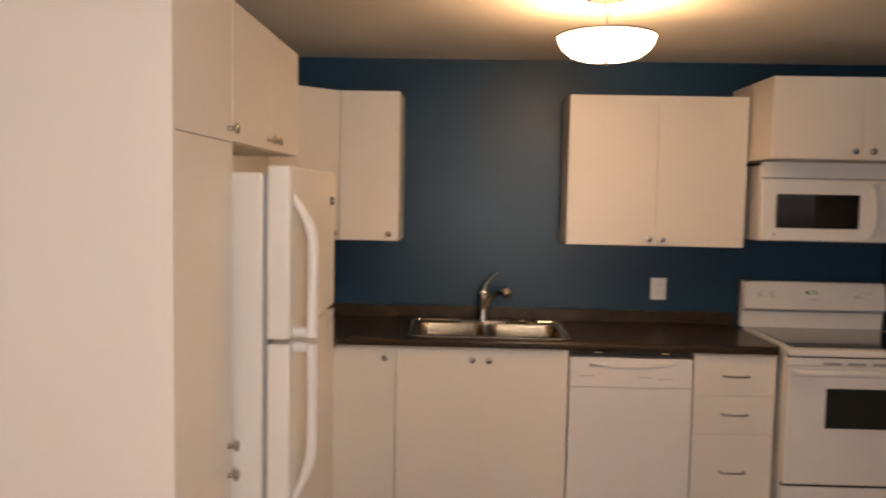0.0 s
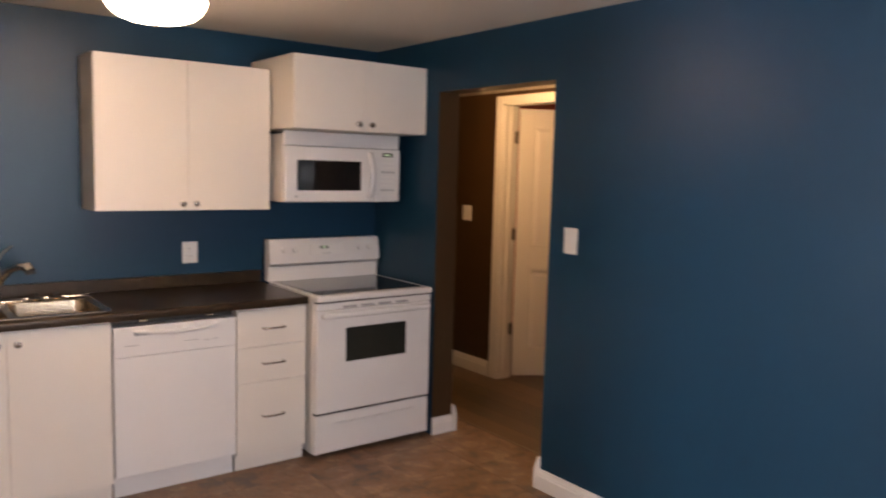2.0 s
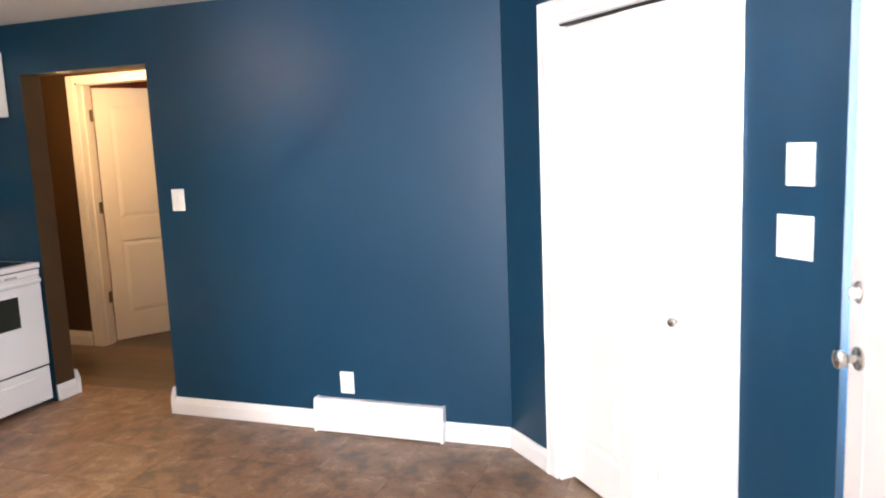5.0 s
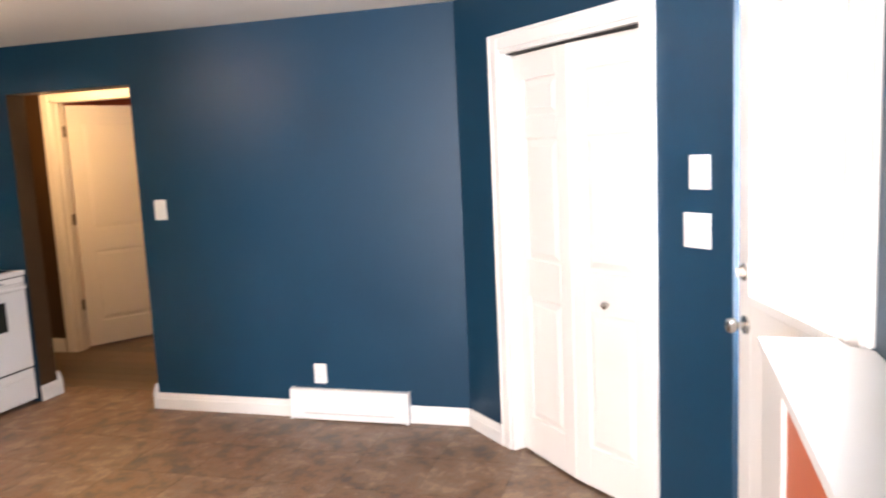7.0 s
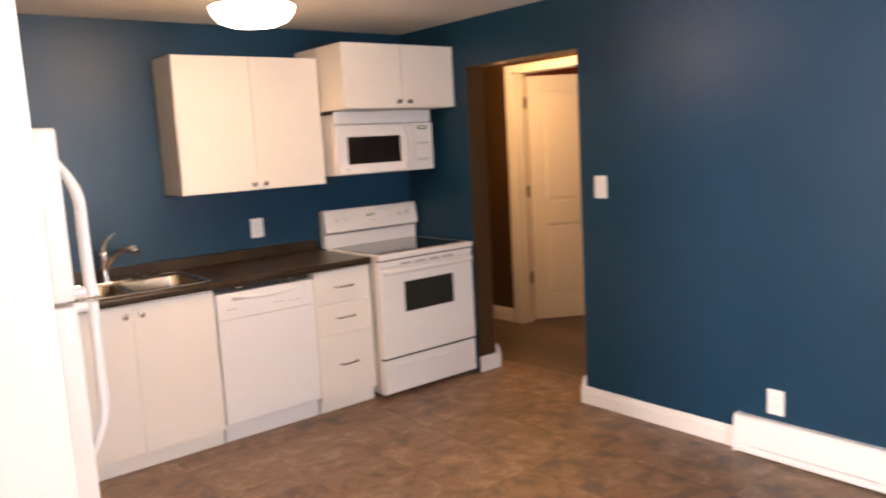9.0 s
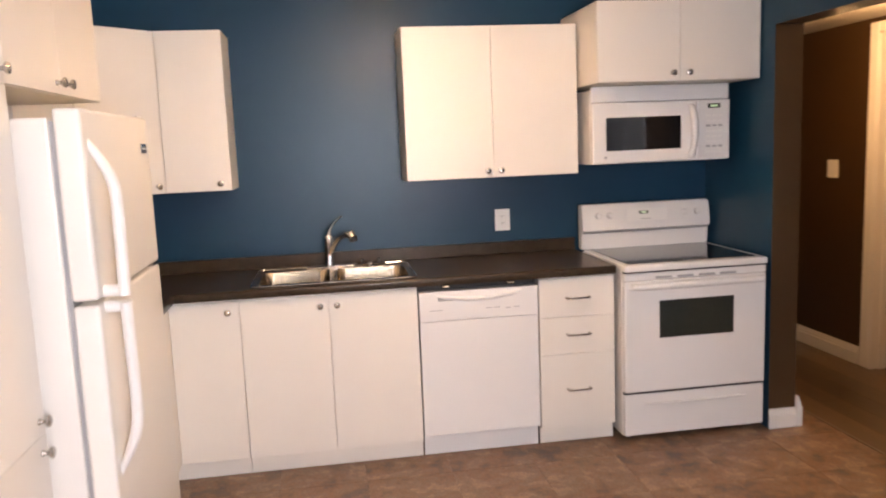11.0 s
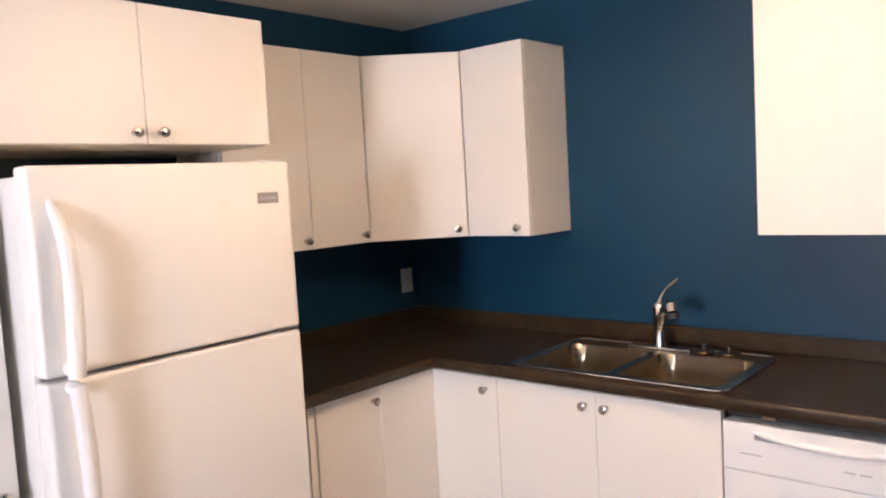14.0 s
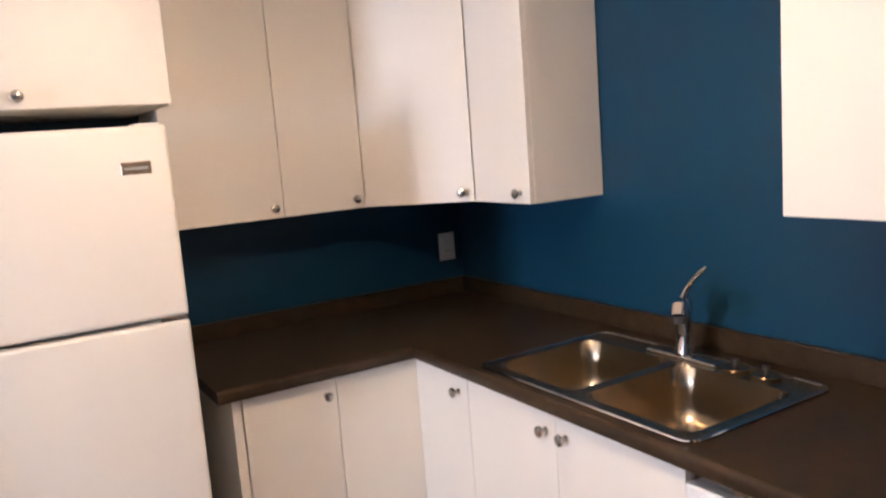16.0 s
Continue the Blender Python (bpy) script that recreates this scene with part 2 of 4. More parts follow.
KNOB = [(0.009, 0), (0.009, 0.003), (0.006, 0.008), (0.006, 0.014), (0.012, 0.019), (0.0155, 0.023), (0.015, 0.028), (0.009, 0.031), (0.0, 0.0315)]


def knob_on(m, u, z, parent):
    part("knob", lathe(bmesh.new(), KNOB, m @ pose(u, 0, z, 90, 0, 0), 16), NICKEL, parent, "round satin nickel knob", smooth=True)


def bar_on(m, u, z, parent, half=0.058):
    bm = bmesh.new()
    pts = [m @ Vector(p) for p in ((u - half, 0, z), (u - half, -0.02, z), (u - half + 0.012, -0.028, z), (u, -0.030, z), (u + half - 0.012, -0.028, z), (u + half, -0.02, z), (u + half, 0, z))]
    tube(bm, pts, [0.007, 0.006, 0.005, 0.005, 0.005, 0.006, 0.007], 10)
    part("handle", bm, NICKEL, parent, "satin nickel drawer pull", smooth=True)


def cabinet(name, label, m, w, d, z0, z1, fronts, plinth=0.0, group="kitchen cabinets", body_top=None):
    """m: front left floor corner. fronts: (u0, u1, z0, z1, 'knob' or 'bar', u, z)."""
    o = m.translation
    ob = thing(name, o.x, o.y, o.z + (0 if plinth else z0), label, "cabinet", group)
    part("body", one(0.001, w - 0.001, 0.021, d, z0, body_top or z1, 0.001, m), CABIN, ob)
    if body_top:
        part("front_rail", one(0.001, w - 0.001, 0.021, 0.030, body_top + 0.001, z1, 0, m), CABIN, ob)
    if plinth:
        part("plinth", one(0.001, w - 0.001, 0.035, 0.051, 0.002, z0 - 0.001, 0.001, m), CAB, ob)
    for u0, u1, a, b, kind, ku, kz in fronts:
        nm = "drawer_front" if kind == "bar" else "door"
        door = part(nm, one(u0 + 0.0011, u1 - 0.0011, 0.0, 0.0195, a + 0.0011, b - 0.0011, 0.0016, m, 2), CAB, ob)
        if kind == "knob":
            knob_on(m, ku, kz, door)
        elif kind == "bar":
            bar_on(m, ku, kz, door)
    return ob

# ---- structure ----
H = 2.359
KX = -3.59          # kitchen's side wall
SY = -5.28          # outer wall with the entry door
WX = -8.6           # far wall of the open area
T = 0.2
S2 = math.sqrt(0.5)
HX = 0.15


def slant(s, depth, z):
    """A place on the slanted wall: s along it, depth behind its face."""
    return Vector((-s * S2 + depth * S2, -3.71 - s * S2 - depth * S2, z))


def slant_box(bm, s0, s1, d0, d1, z0, z1, bev=0.0):
    m = Matrix(((-S2, S2, 0, 0), (-S2, -S2, 0, -3.71), (0, 0, 1, 0), (0, 0, 0, 1)))
    return box(bm, s0, s1, d0, d1, z0, z1, bev, m)


bm = one(KX - T, HX, 0, T, 0, H)
structure("wall_north", bm, BLUE, "dark blue satin painted kitchen wall behind the counter")
bm = one(KX - T, KX, -2.60, -0.0005, 0, H)
structure("wall_west", bm, BLUE, "dark blue painted kitchen wall behind the fridge")

# wall with the cased-less doorway to the hall
DY0, DY1, DZ = -1.632, -0.69, 2.06
bm = bmesh.new()
box(bm, 0, HX, DY1, -0.0005, 0, H)
box(bm, 0, HX, -3.78, DY0, 0, H)
box(bm, 0, HX, DY0, DY1, DZ, H)
wall = structure("wall_east", bm, BLUE, "blue satin painted wall with an open doorway to the hall")
wall.data.materials.append(BROWN)
for p in wall.data.polygons:
    c, n = p.center, p.normal
    if n.x > 0.5 or (abs(n.y) > 0.5 and DY0 - 0.01 < c.y < DY1 + 0.01) or (n.z < -0.5 and c.z > 1):
        p.material_index = 1

# slanted wall with the closet opening
CS0, CS1, CZ = 0.425, 1.41, 2.045
SE = 1.835
bm = bmesh.new()
slant_box(bm, 0, CS0, 0, 0.12, 0, H)
slant_box(bm, CS1, SE, 0, 0.12, 0, H)
slant_box(bm, CS0, CS1, 0, 0.12, CZ, H)
structure("wall_slanted", bm, BLUE, "slanted blue painted wall with a closet opening")
bm = bmesh.new()
slant_box(bm, CS0 - 0.15, CS1 + 0.15, 0.62, 0.68, 0, H)
slant_box(bm, CS0 - 0.21, CS0 - 0.15, 0.12, 0.68, 0, H)
slant_box(bm, CS1 + 0.15, CS1 + 0.21, 0.12, 0.68, 0, H)
structure("wall_closet", bm, PALE, "pale painted closet interior wall")

# outer wall with the entry door opening, and the end that the slanted wall meets
EX0, EX1, EZ = -2.05, -1.27, 2.07
SW = -5.262         # face of the outer wall on the hinge side
bm = bmesh.new()
box(bm, WX - T, EX0, SY - T, SW, 0, H)
box(bm, EX1, HX, SY - T, SY, 0, H)
box(bm, EX0, EX1, SY - T, SY, EZ, H)
structure("wall_south", bm, BLUE, "blue painted outer wall beside the entry door")
bm = one(-1.268, -1.21, SY + 0.001, -5.10, 0, H)
structure("wall_return", bm, TRIM, "short white painted wall end beside the entry door")

# open area behind the camera
WY0, WY1, WZ0, WZ1 = -4.02, -2.75, 0.75, 2.15
bm = bmesh.new()
box(bm, WX - T, WX, SY, WY0, 0, H)
box(bm, WX - T, WX, WY1, -2.4, 0, H)
box(bm, WX - T, WX, WY0, WY1, 0, WZ0)
box(bm, WX - T, WX, WY0, WY1, WZ1, H)
structure("wall_window", bm, PALE, "pale painted wall with a wide window")
bm = one(WX, KX - T, -2.60, -2.40, 0, H)
structure("wall_inner", bm, PALE, "pale painted inner wall")
win = tagged(new("window_1"), "wide white framed window in the pale wall", "window", kind="structure")
BASE[win] = Vector((0, 0, 0))
bm = bmesh.new()
for a, b, c, d in ((WY0, WY1, WZ0, WZ0 + 0.05), (WY0, WY1, WZ1 - 0.05, WZ1), (WY0, WY0 + 0.05, WZ0 + 0.05, WZ1 - 0.05), (WY1 - 0.05, WY1, WZ0 + 0.05, WZ1 - 0.05), (-3.41, -3.36, WZ0 + 0.05, WZ1 - 0.05)):
    box(bm, WX - 0.12, WX - 0.06, a, b, c, d, 0.003)
part("window_frame", bm, TRIM, win)
for a, b in ((WY0 + 0.05, -3.41), (-3.36, WY1 - 0.05)):
    g = part("pane", one(WX - 0.095, WX - 0.088, a, b, WZ0 + 0.05, WZ1 - 0.05), GLASS, win)
    g.visible_shadow = False

bm = bmesh.new()
box(bm, WX - T, HX, SY - T, T, H, H + 0.1)
structure("ceiling", bm, CEIL, "textured off-white painted ceiling", "ceiling")

# hall beyond the doorway
HW = 1.17
HC = 2.20
HD0, HD1 = -0.80, 0.058
bm = bmesh.new()
box(bm, HW, HW + 0.12, HD1, 2.2, 0, HC)
box(bm, HW, HW + 0.12, -3.2, HD0, 0, HC)
box(bm, HW, HW + 0.12, HD0, HD1, 2.122, HC)
structure("wall_hall", bm, BROWN, "warm brown painted hall wall")
bm = bmesh.new()
box(bm, 0, HW + 0.12, 2.2, 2.3, 0, HC)
box(bm, HX, HW + 0.12, -3.3, -3.2, 0, HC)
structure("wall_hall_end", bm, BROWN, "brown painted end wall of the hall")
structure("wall_hall_near", one(0.04, HX, T + 0.001, 2.2, 0, HC), BROWN, "brown painted hall wall")
structure("ceiling_hall", one(HX + 0.001, HW + 0.12, -3.3, 2.3, HC, HC + 0.1), CEIL, "off-white painted hall ceiling", "ceiling")
bm = bmesh.new()
RH = 2.6
box(bm, 3.3, 3.4, -2.2, 0.4, 0, RH)
box(bm, 3.3, 3.4, 1.3, 1.5, 0, RH)
box(bm, 3.3, 3.4, 0.4, 1.3, 0, 0.9)
box(bm, 3.3, 3.4, 0.4, 1.3, 2.1, RH)
box(bm, HW + 0.12, 3.3, 1.4, 1.5, 0, RH)
box(bm, HW + 0.12, 3.3, -2.3, -2.2, 0, RH)
structure("wall_red_room", bm, RED, "orange-red painted wall of the room beyond the hall")
structure("ceiling_red_room", one(HW + 0.121, 3.4, -2.3, 1.5, RH, RH + 0.1), CEIL, "off-white painted ceiling of the room beyond the hall", "ceiling")

# outside
structure("ground", one(-60, 60, -60, 60, -0.25, -0.15), CONCRETE, "pale concrete ground outside the house", "ground")


# ---- trim ----
def profile_run(bm, p0, p1, n, prof):
    """Runs a moulding (out, up) from p0 to p1, standing out along n."""
    p0, p1, n = Vector(p0), Vector(p1), Vector(n)
    a = [bm.verts.new(p0 + n * o + Vector((0, 0, h))) for o, h in prof]
    b = [bm.verts.new(p1 + n * o + Vector((0, 0, h))) for o, h in prof]
    k = len(prof)
    for i in range(k):
        bm.faces.new((a[i], a[(i + 1) % k], b[(i + 1) % k], b[i]))
    bm.faces.new(a)
    bm.faces.new(b[::-1])


def base_prof(h, t=0.015):
    return [(0, 0.001), (t, 0.001), (t, h * 0.66), (t * 0.75, h * 0.70), (t * 0.75, h * 0.78), (t * 0.45, h * 0.90), (t * 0.4, h), (0, h)]


def baseboard(p0, p1, n, h, label="white moulded baseboard", t=0.015):
    bm = bmesh.new()
    profile_run(bm, p0, p1, n, base_prof(h, t))
    return structure("baseboard", bm, TRIM, label, "baseboard")


BBH = 0.105
HT0, HT1 = -3.352, -2.60
baseboard((0, DY0, 0), (0, HT1 + 0.002, 0), (-1, 0, 0), BBH)
baseboard((0, HT0 - 0.002, 0), (0, -3.704, 0), (-1, 0, 0), BBH)
nd = (-S2, S2, 0)
baseboard(slant(0.004, 0, 0), slant(0.358, 0, 0), nd, BBH)
baseboard(slant(1.477, 0, 0), slant(SE, 0, 0), nd, BBH)
# taller hall baseboard that turns into the doorway
baseboard((-0.014, DY0, 0), (HX + 0.015, DY0, 0), (0, 1, 0), 0.165, "taller white baseboard in the doorway", 0.034)
baseboard((0.0, DY1, 0), (HX - 0.001, DY1, 0), (0, -1, 0), BBH, "white baseboard in the doorway")
baseboard((HX, DY1 - 0.016, 0), (HX, 2.2, 0), (1, 0, 0), 0.165, "taller white baseboard in the hall", 0.034)
baseboard((HW, 2.19, 0), (HW, HD1 + 0.10, 0), (-1, 0, 0), 0.12, "white hall baseboard")
baseboard((WX + 0.001, SW, 0), (-3.62, SW, 0), (0, 1, 0), BBH)
baseboard((WX, -2.61, 0), (WX, SY + 0.02, 0), (1, 0, 0), BBH)
baseboard((KX - 0.01, -2.60, 0), (WX + 0.02, -2.60, 0), (0, -1, 0), BBH)


def casing(bm, a, b, c, d, place):
    """Flat casing with a raised back band; place maps (u, out, z) to the world."""
    for u0, u1, o, z0, z1 in ((a, b, 0.016, c, d),):
        box(bm, u0, u1, -o, 0.0, z0, z1, 0.004, place)


# closet casing
m_slant = Matrix(((-S2, S2, 0, 0), (-S2, -S2, 0, -3.71), (0, 0, 1, 0), (0, 0, 0, 1)))
cas = tagged(new("trim_closet"), "white painted casing round the closet opening", "trim", kind="structure")
BASE[cas] = Vector((0, 0, 0))
for nm, (a, b, c, d) in (("jamb_casing", (0.360, CS0, 0.001, 2.11)), ("jamb_casing", (CS1, 1.475, 0.001, 2.11)), ("head_casing", (CS0 + 0.0005, CS1 - 0.0005, CZ, 2.11))):
    bm = bmesh.new()
    casing(bm, a, b, c, d, m_slant)
    part(nm, bm, TRIM, cas)
for nm, (a, b, c, d) in (("back_band", (0.352, 0.366, 0.001, 2.120)), ("back_band", (1.469, 1.483, 0.001, 2.120)), ("back_band", (0.3665, 1.4685, 2.104, 2.120))):
    part(nm, one(a, b, -0.022, 0.0, c, d, 0.003, m_slant), TRIM, cas)
for nm, (a, b, c, d) in (("jamb_lining", (CS0 - 0.001, CS0 + 0.018, 0.001, CZ)), ("jamb_lining", (CS1 - 0.018, CS1 + 0.001, 0.001, CZ)), ("head_lining", (CS0 + 0.0185, CS1 - 0.0185, CZ - 0.018, CZ + 0.001))):
    part(nm, one(a, b, -0.002, 0.119, c, d, 0.001, m_slant), TRIM, cas)
# track colour carries the shade of the gap over the leaves
part("door_track", one(CS0 + 0.02, CS1 - 0.02, 0.03, 0.06, CZ - 0.026, CZ - 0.0185, 0.001, m_slant), DARK, cas, "bifold track, coloured dark as shade of the gap above the leaves")


# ---- panelled doors ----
def panel_leaf(name, m, w, h, t, panels, parent=None, mat=DOORW, label=""):
    """A moulded door leaf: stiles and rails proud of a thin core, with raised fields."""
    bm = bmesh.new()
    g = 0.011
    box(bm, 0.003, w - 0.003, g, t - g, 0.003, h - 0.003, 0, m)
    u0 = min(p[0] for p in panels)
    u1 = max(p[1] for p in panels)
    box(bm, 0, u0, 0, t, 0, h, 0.0025, m)
    box(bm, u1, w, 0, t, 0, h, 0.0025, m)
    zs = sorted({(p[2], p[3]) for p in panels})
    edges = [0.0] + [v for z in zs for v in z] + [h]
    for i in range(0, len(edges), 2):
        box(bm, u0 - 0.001, u1 + 0.001, 0.0004, t - 0.0004, edges[i], edges[i + 1], 0.002, m)
    if len({p[0] for p in panels}) > 1:
        p = sorted({(q[0], q[1]) for q in panels})
        box(bm, p[0][1], p[1][0], 0.0006, t - 0.0006, 0.001, h - 0.001, 0.002, m)
    leaf = part(name, bm, mat, parent, label)
    for a, b, c, d in panels:
        bm = bmesh.new()
        for front in (True, False):
            i0, i1 = 0.010, 0.040
            y0, y1 = (g - 0.0003, 0.0015) if front else (t - g + 0.0003, t - 0.0015)
            lo = [(a + i0, y0, c + i0), (b - i0, y0, c + i0), (b - i0, y0, d - i0), (a + i0, y0, d - i0)]
            hi = [(a + i1, y1, c + i1), (b - i1, y1, c + i1), (b - i1, y1, d - i1), (a + i1, y1, d - i1)]
            lo = [bm.verts.new(m @ Vector(v)) for v in lo]
            hi = [bm.verts.new(m @ Vector(v)) for v in hi]
            bm.faces.new(hi)
            for k in range(4):
                bm.faces.new((lo[k], lo[(k + 1) % 4], hi[(k + 1) % 4], hi[k]))
        part("panel", bm, mat, leaf)
    return leaf


# bifold closet door: two leaves, folded a little into the room
cl = tagged(new("door_1"), "white six-panel bifold closet door, almost shut, small round knob", "door", kind="structure")
BASE[cl] = Vector((0, 0, 0))
LW = (CS1 - CS0 - 0.044) / 2
pa = slant(CS0 + 0.022, 0.058, 0.012)
pf = slant(CS0 + 0.022 + LW * 0.998, 0.028, 0.012)
pb = slant(CS1 - 0.022, 0.058, 0.012)


def between(p, q):
    d = (q - p).normalized()
    n = Vector((d.y, -d.x, 0))
    if n.dot(Vector((S2, -S2, 0))) < 0:
        n = -n
    return Matrix(((d.x, n.x, 0, p.x), (d.y, n.y, 0, p.y), (0, 0, 1, p.z), (0, 0, 0, 1)))


BP = [(0.095, LW - 0.095, 0.19, 0.82), (0.095, LW - 0.095, 1.01, 1.60), (0.095, LW - 0.095, 1.70, 1.88)]
la = panel_leaf("leaf", between(pa, pf), LW - 0.003, 2.002, 0.032, BP, cl)
mb = between(pf, pb)
lb = panel_leaf("leaf", mb @ pose(0.003, 0, 0), LW - 0.003, 2.002, 0.032, BP, cl)
part("knob", lathe(bmesh.new(), [(0.008, 0), (0.008, 0.012), (0.016, 0.018), (0.0175, 0.024), (0.014, 0.030), (0, 0.032)], mb @ pose(0.225, 0, 0.870, 90, 0, 0), 18), NICKEL, lb, "round satin nickel knob", smooth=True)

# hall door, half open into the red room
hd = tagged(new("door_2"), "white two-panel door standing half open in the hall", "door", kind="structure")
BASE[hd] = Vector((0, 0, 0))
ang = math.degrees(math.atan2(-0.25, 0.39))
mh = pose(1.312, 0.036, 0.014, 0, 0, ang)
leaf = panel_leaf("leaf", mh, 0.81, 2.074, 0.035, [(0.115, 0.695, 0.21, 0.825), (0.115, 0.695, 1.02, 1.94)], hd)
for z in (0.39, 1.13, 1.868):
    bm = bmesh.new()
    box(bm, 1.248, 1.284, 0.034, 0.0395, z - 0.045, z + 0.045, 0.001)
    tube(bm, [(1.290, 0.033, z - 0.047), (1.290, 0.033, z + 0.047)], 0.0065, 10)
    part("hinge", bm, BRONZE, hd, "dull dark metal hinge")
hc = tagged(new("trim_hall_door"), "white moulded casing of the hall door", "trim", kind="structure")
BASE[hc] = Vector((0, 0, 0))
for a, b, c, d in ((HD1 + 0.003, HD1 + 0.082, 0.001, 2.172), (HD0 - 0.082, HD0 - 0.003, 0.001, 2.172)):
    part("jamb_casing", one(HW - 0.017, HW, a, b, c, d, 0.005), TRIM, hc)
part("head_casing", one(HW - 0.0175, HW, HD0 - 0.002, HD1 + 0.002, 2.116, 2.172, 0.005), TRIM, hc)
for a, b in ((HD1 - 0.018, HD1 + 0.002), (HD0 - 0.002, HD0 + 0.018)):
    part("jamb_lining", one(HW - 0.012, HW + 0.132, a, b, 0.001, 2.103, 0.001), TRIM, hc)
part("door_stop", one(HW + 0.04, HW + 0.085, HD1 - 0.030, HD1 - 0.0185, 0.001, 2.103, 0.002), TRIM, hc)
part("head_lining", one(HW - 0.012, HW + 0.132, HD0 + 0.0185, HD1 - 0.0185, 2.104, 2.121, 0.001), TRIM, hc)

# entry door, ajar, with a tall glazed upper half
ed = tagged(new("door_3"), "white entry door with a large glass light, ajar", "door", kind="structure")
BASE[ed] = Vector((0, 0, 0))
ea = Vector((-2.036, -5.239, 0.012))
eb = Vector((-1.312, -5.026, 0.012))
d = (eb - ea).normalized()
EW = (eb - ea).length
me_ = Matrix(((-d.x, d.y, 0, eb.x), (-d.y, -d.x, 0, eb.y), (0, 0, 1, eb.z), (0, 0, 0, 1)))
G0, G1, GZ0, GZ1 = 0.100, EW - 0.075, 1.035, 1.95
bm = bmesh.new()
box(bm, 0, G0, 0, 0.044, 0, 2.03, 0.002, me_)
box(bm, G1, EW, 0, 0.044, 0, 2.03, 0.002, me_)
box(bm, G0, G1, 0.0004, 0.0436, 0, GZ0, 0.001, me_)
box(bm, G0, G1, 0.0004, 0.0436, GZ1, 2.03, 0.001, me_)
leaf = part("leaf", bm, DOORW, ed)
bm = bmesh.new()
for a, b, c, e in ((G0 - 0.025, G0 + 0.012, GZ0 - 0.025, GZ1 + 0.025), (G1 - 0.012, G1 + 0.025, GZ0 - 0.025, GZ1 + 0.025), (G0 + 0.0125, G1 - 0.0125, GZ0 - 0.025, GZ0 + 0.012), (G0 + 0.0125, G1 - 0.0125, GZ1 - 0.012, GZ1 + 0.025)):
    box(bm, a, b, -0.010, 0.002, c, e, 0.003, me_)
part("glazing_bead", bm, TRIM, leaf)
g = part("pane", one(G0 + 0.002, G1 - 0.002, 0.019, 0.025, GZ0 + 0.002, GZ1 - 0.002, 0, me_), GLASS, leaf)
g.visible_shadow = False
part("knob", lathe(bmesh.new(), [(0.032, 0), (0.032, 0.006), (0.012, 0.010), (0.011, 0.030), (0.022, 0.038), (0.027, 0.050), (0.025, 0.062), (0.012, 0.068), (0, 0.069)], me_ @ pose(0.062, 0, 0.935, 90, 0, 0), 22), NICKEL, leaf, "round satin nickel door knob", smooth=True)
bm = lathe(bmesh.new(), [(0.030, 0), (0.030, 0.008), (0.025, 0.013), (0, 0.0135)], me_ @ pose(0.062, 0, 1.115, 90, 0, 0), 22)
box(bm, 0.057, 0.067, -0.034, -0.012, 1.098, 1.132, 0.003, me_)
part("deadbolt", bm, NICKEL, leaf, "satin nickel deadbolt turn", smooth=True)
ec = tagged(new("trim_entry_door"), "white painted entry door frame", "trim", kind="structure")
BASE[ec] = Vector((0, 0, 0))
part("jamb_lining", one(EX0 - 0.001, EX0 + 0.012, SY - 0.13, SW + 0.002, 0.001, EZ, 0.001), TRIM, ec)
part("jamb_lining", one(EX1 - 0.012, EX1 + 0.001, SY - T - 0.001, SY - 0.001, 0.001, EZ, 0.001), TRIM, ec)
part("jamb_casing", one(EX0 - 0.040, EX0 - 0.0015, SW, SW + 0.014, 1.063, EZ + 0.065, 0.004), TRIM, ec)
part("head_casing", one(EX0 - 0.001, EX1 - 0.035, SY, SY + 0.016, EZ + 0.001, EZ + 0.065, 0.004), TRIM, ec)

# ledge beside the entry door
lg = thing("half_wall_ledge", -2.7, -5.15, 0, "half-height boxed ledge with white cap and orange-red front", "ledge")
part("box", one(-3.6, -2.10, SW + 0.001, -5.034, 0.001, 1.033, 0.002), RED, lg, "orange-red painted front")
part("cap", prism(bmesh.new(), [(-3.62, SW + 0.001), (-2.095, SW + 0.001), (-2.06, -5.215), (-1.985, -5.195), (-1.985, -5.014), (-3.62, -5.014)], 1.034, 1.060), TRIM, lg, "white painted cap board")
part("end_board", prism(bmesh.new(), [(-2.335, -5.033), (-2.098, -5.033), (-2.065, -5.205), (-1.995, -5.19), (-1.995, -5.022), (-2.335, -5.022)], 0.001, 1.0335), TRIM, lg, "white painted end board")
part("cap_moulding", one(-3.6, -2.337, -5.0335, -5.023, 1.014, 1.0335, 0.003), TRIM, lg, "white painted moulding under the cap")

# ---- kitchen: base cabinets ----
FY = -0.622       # faces of the doors along the north wall
FX = -2.968       # faces of the doors along the west wall
CT = 0.872


def on_north(x, yf=FY):
    return facing(x, yf, 0, 0)


def on_west(y, xf=FX):
    return facing(xf, y, 0, 90)


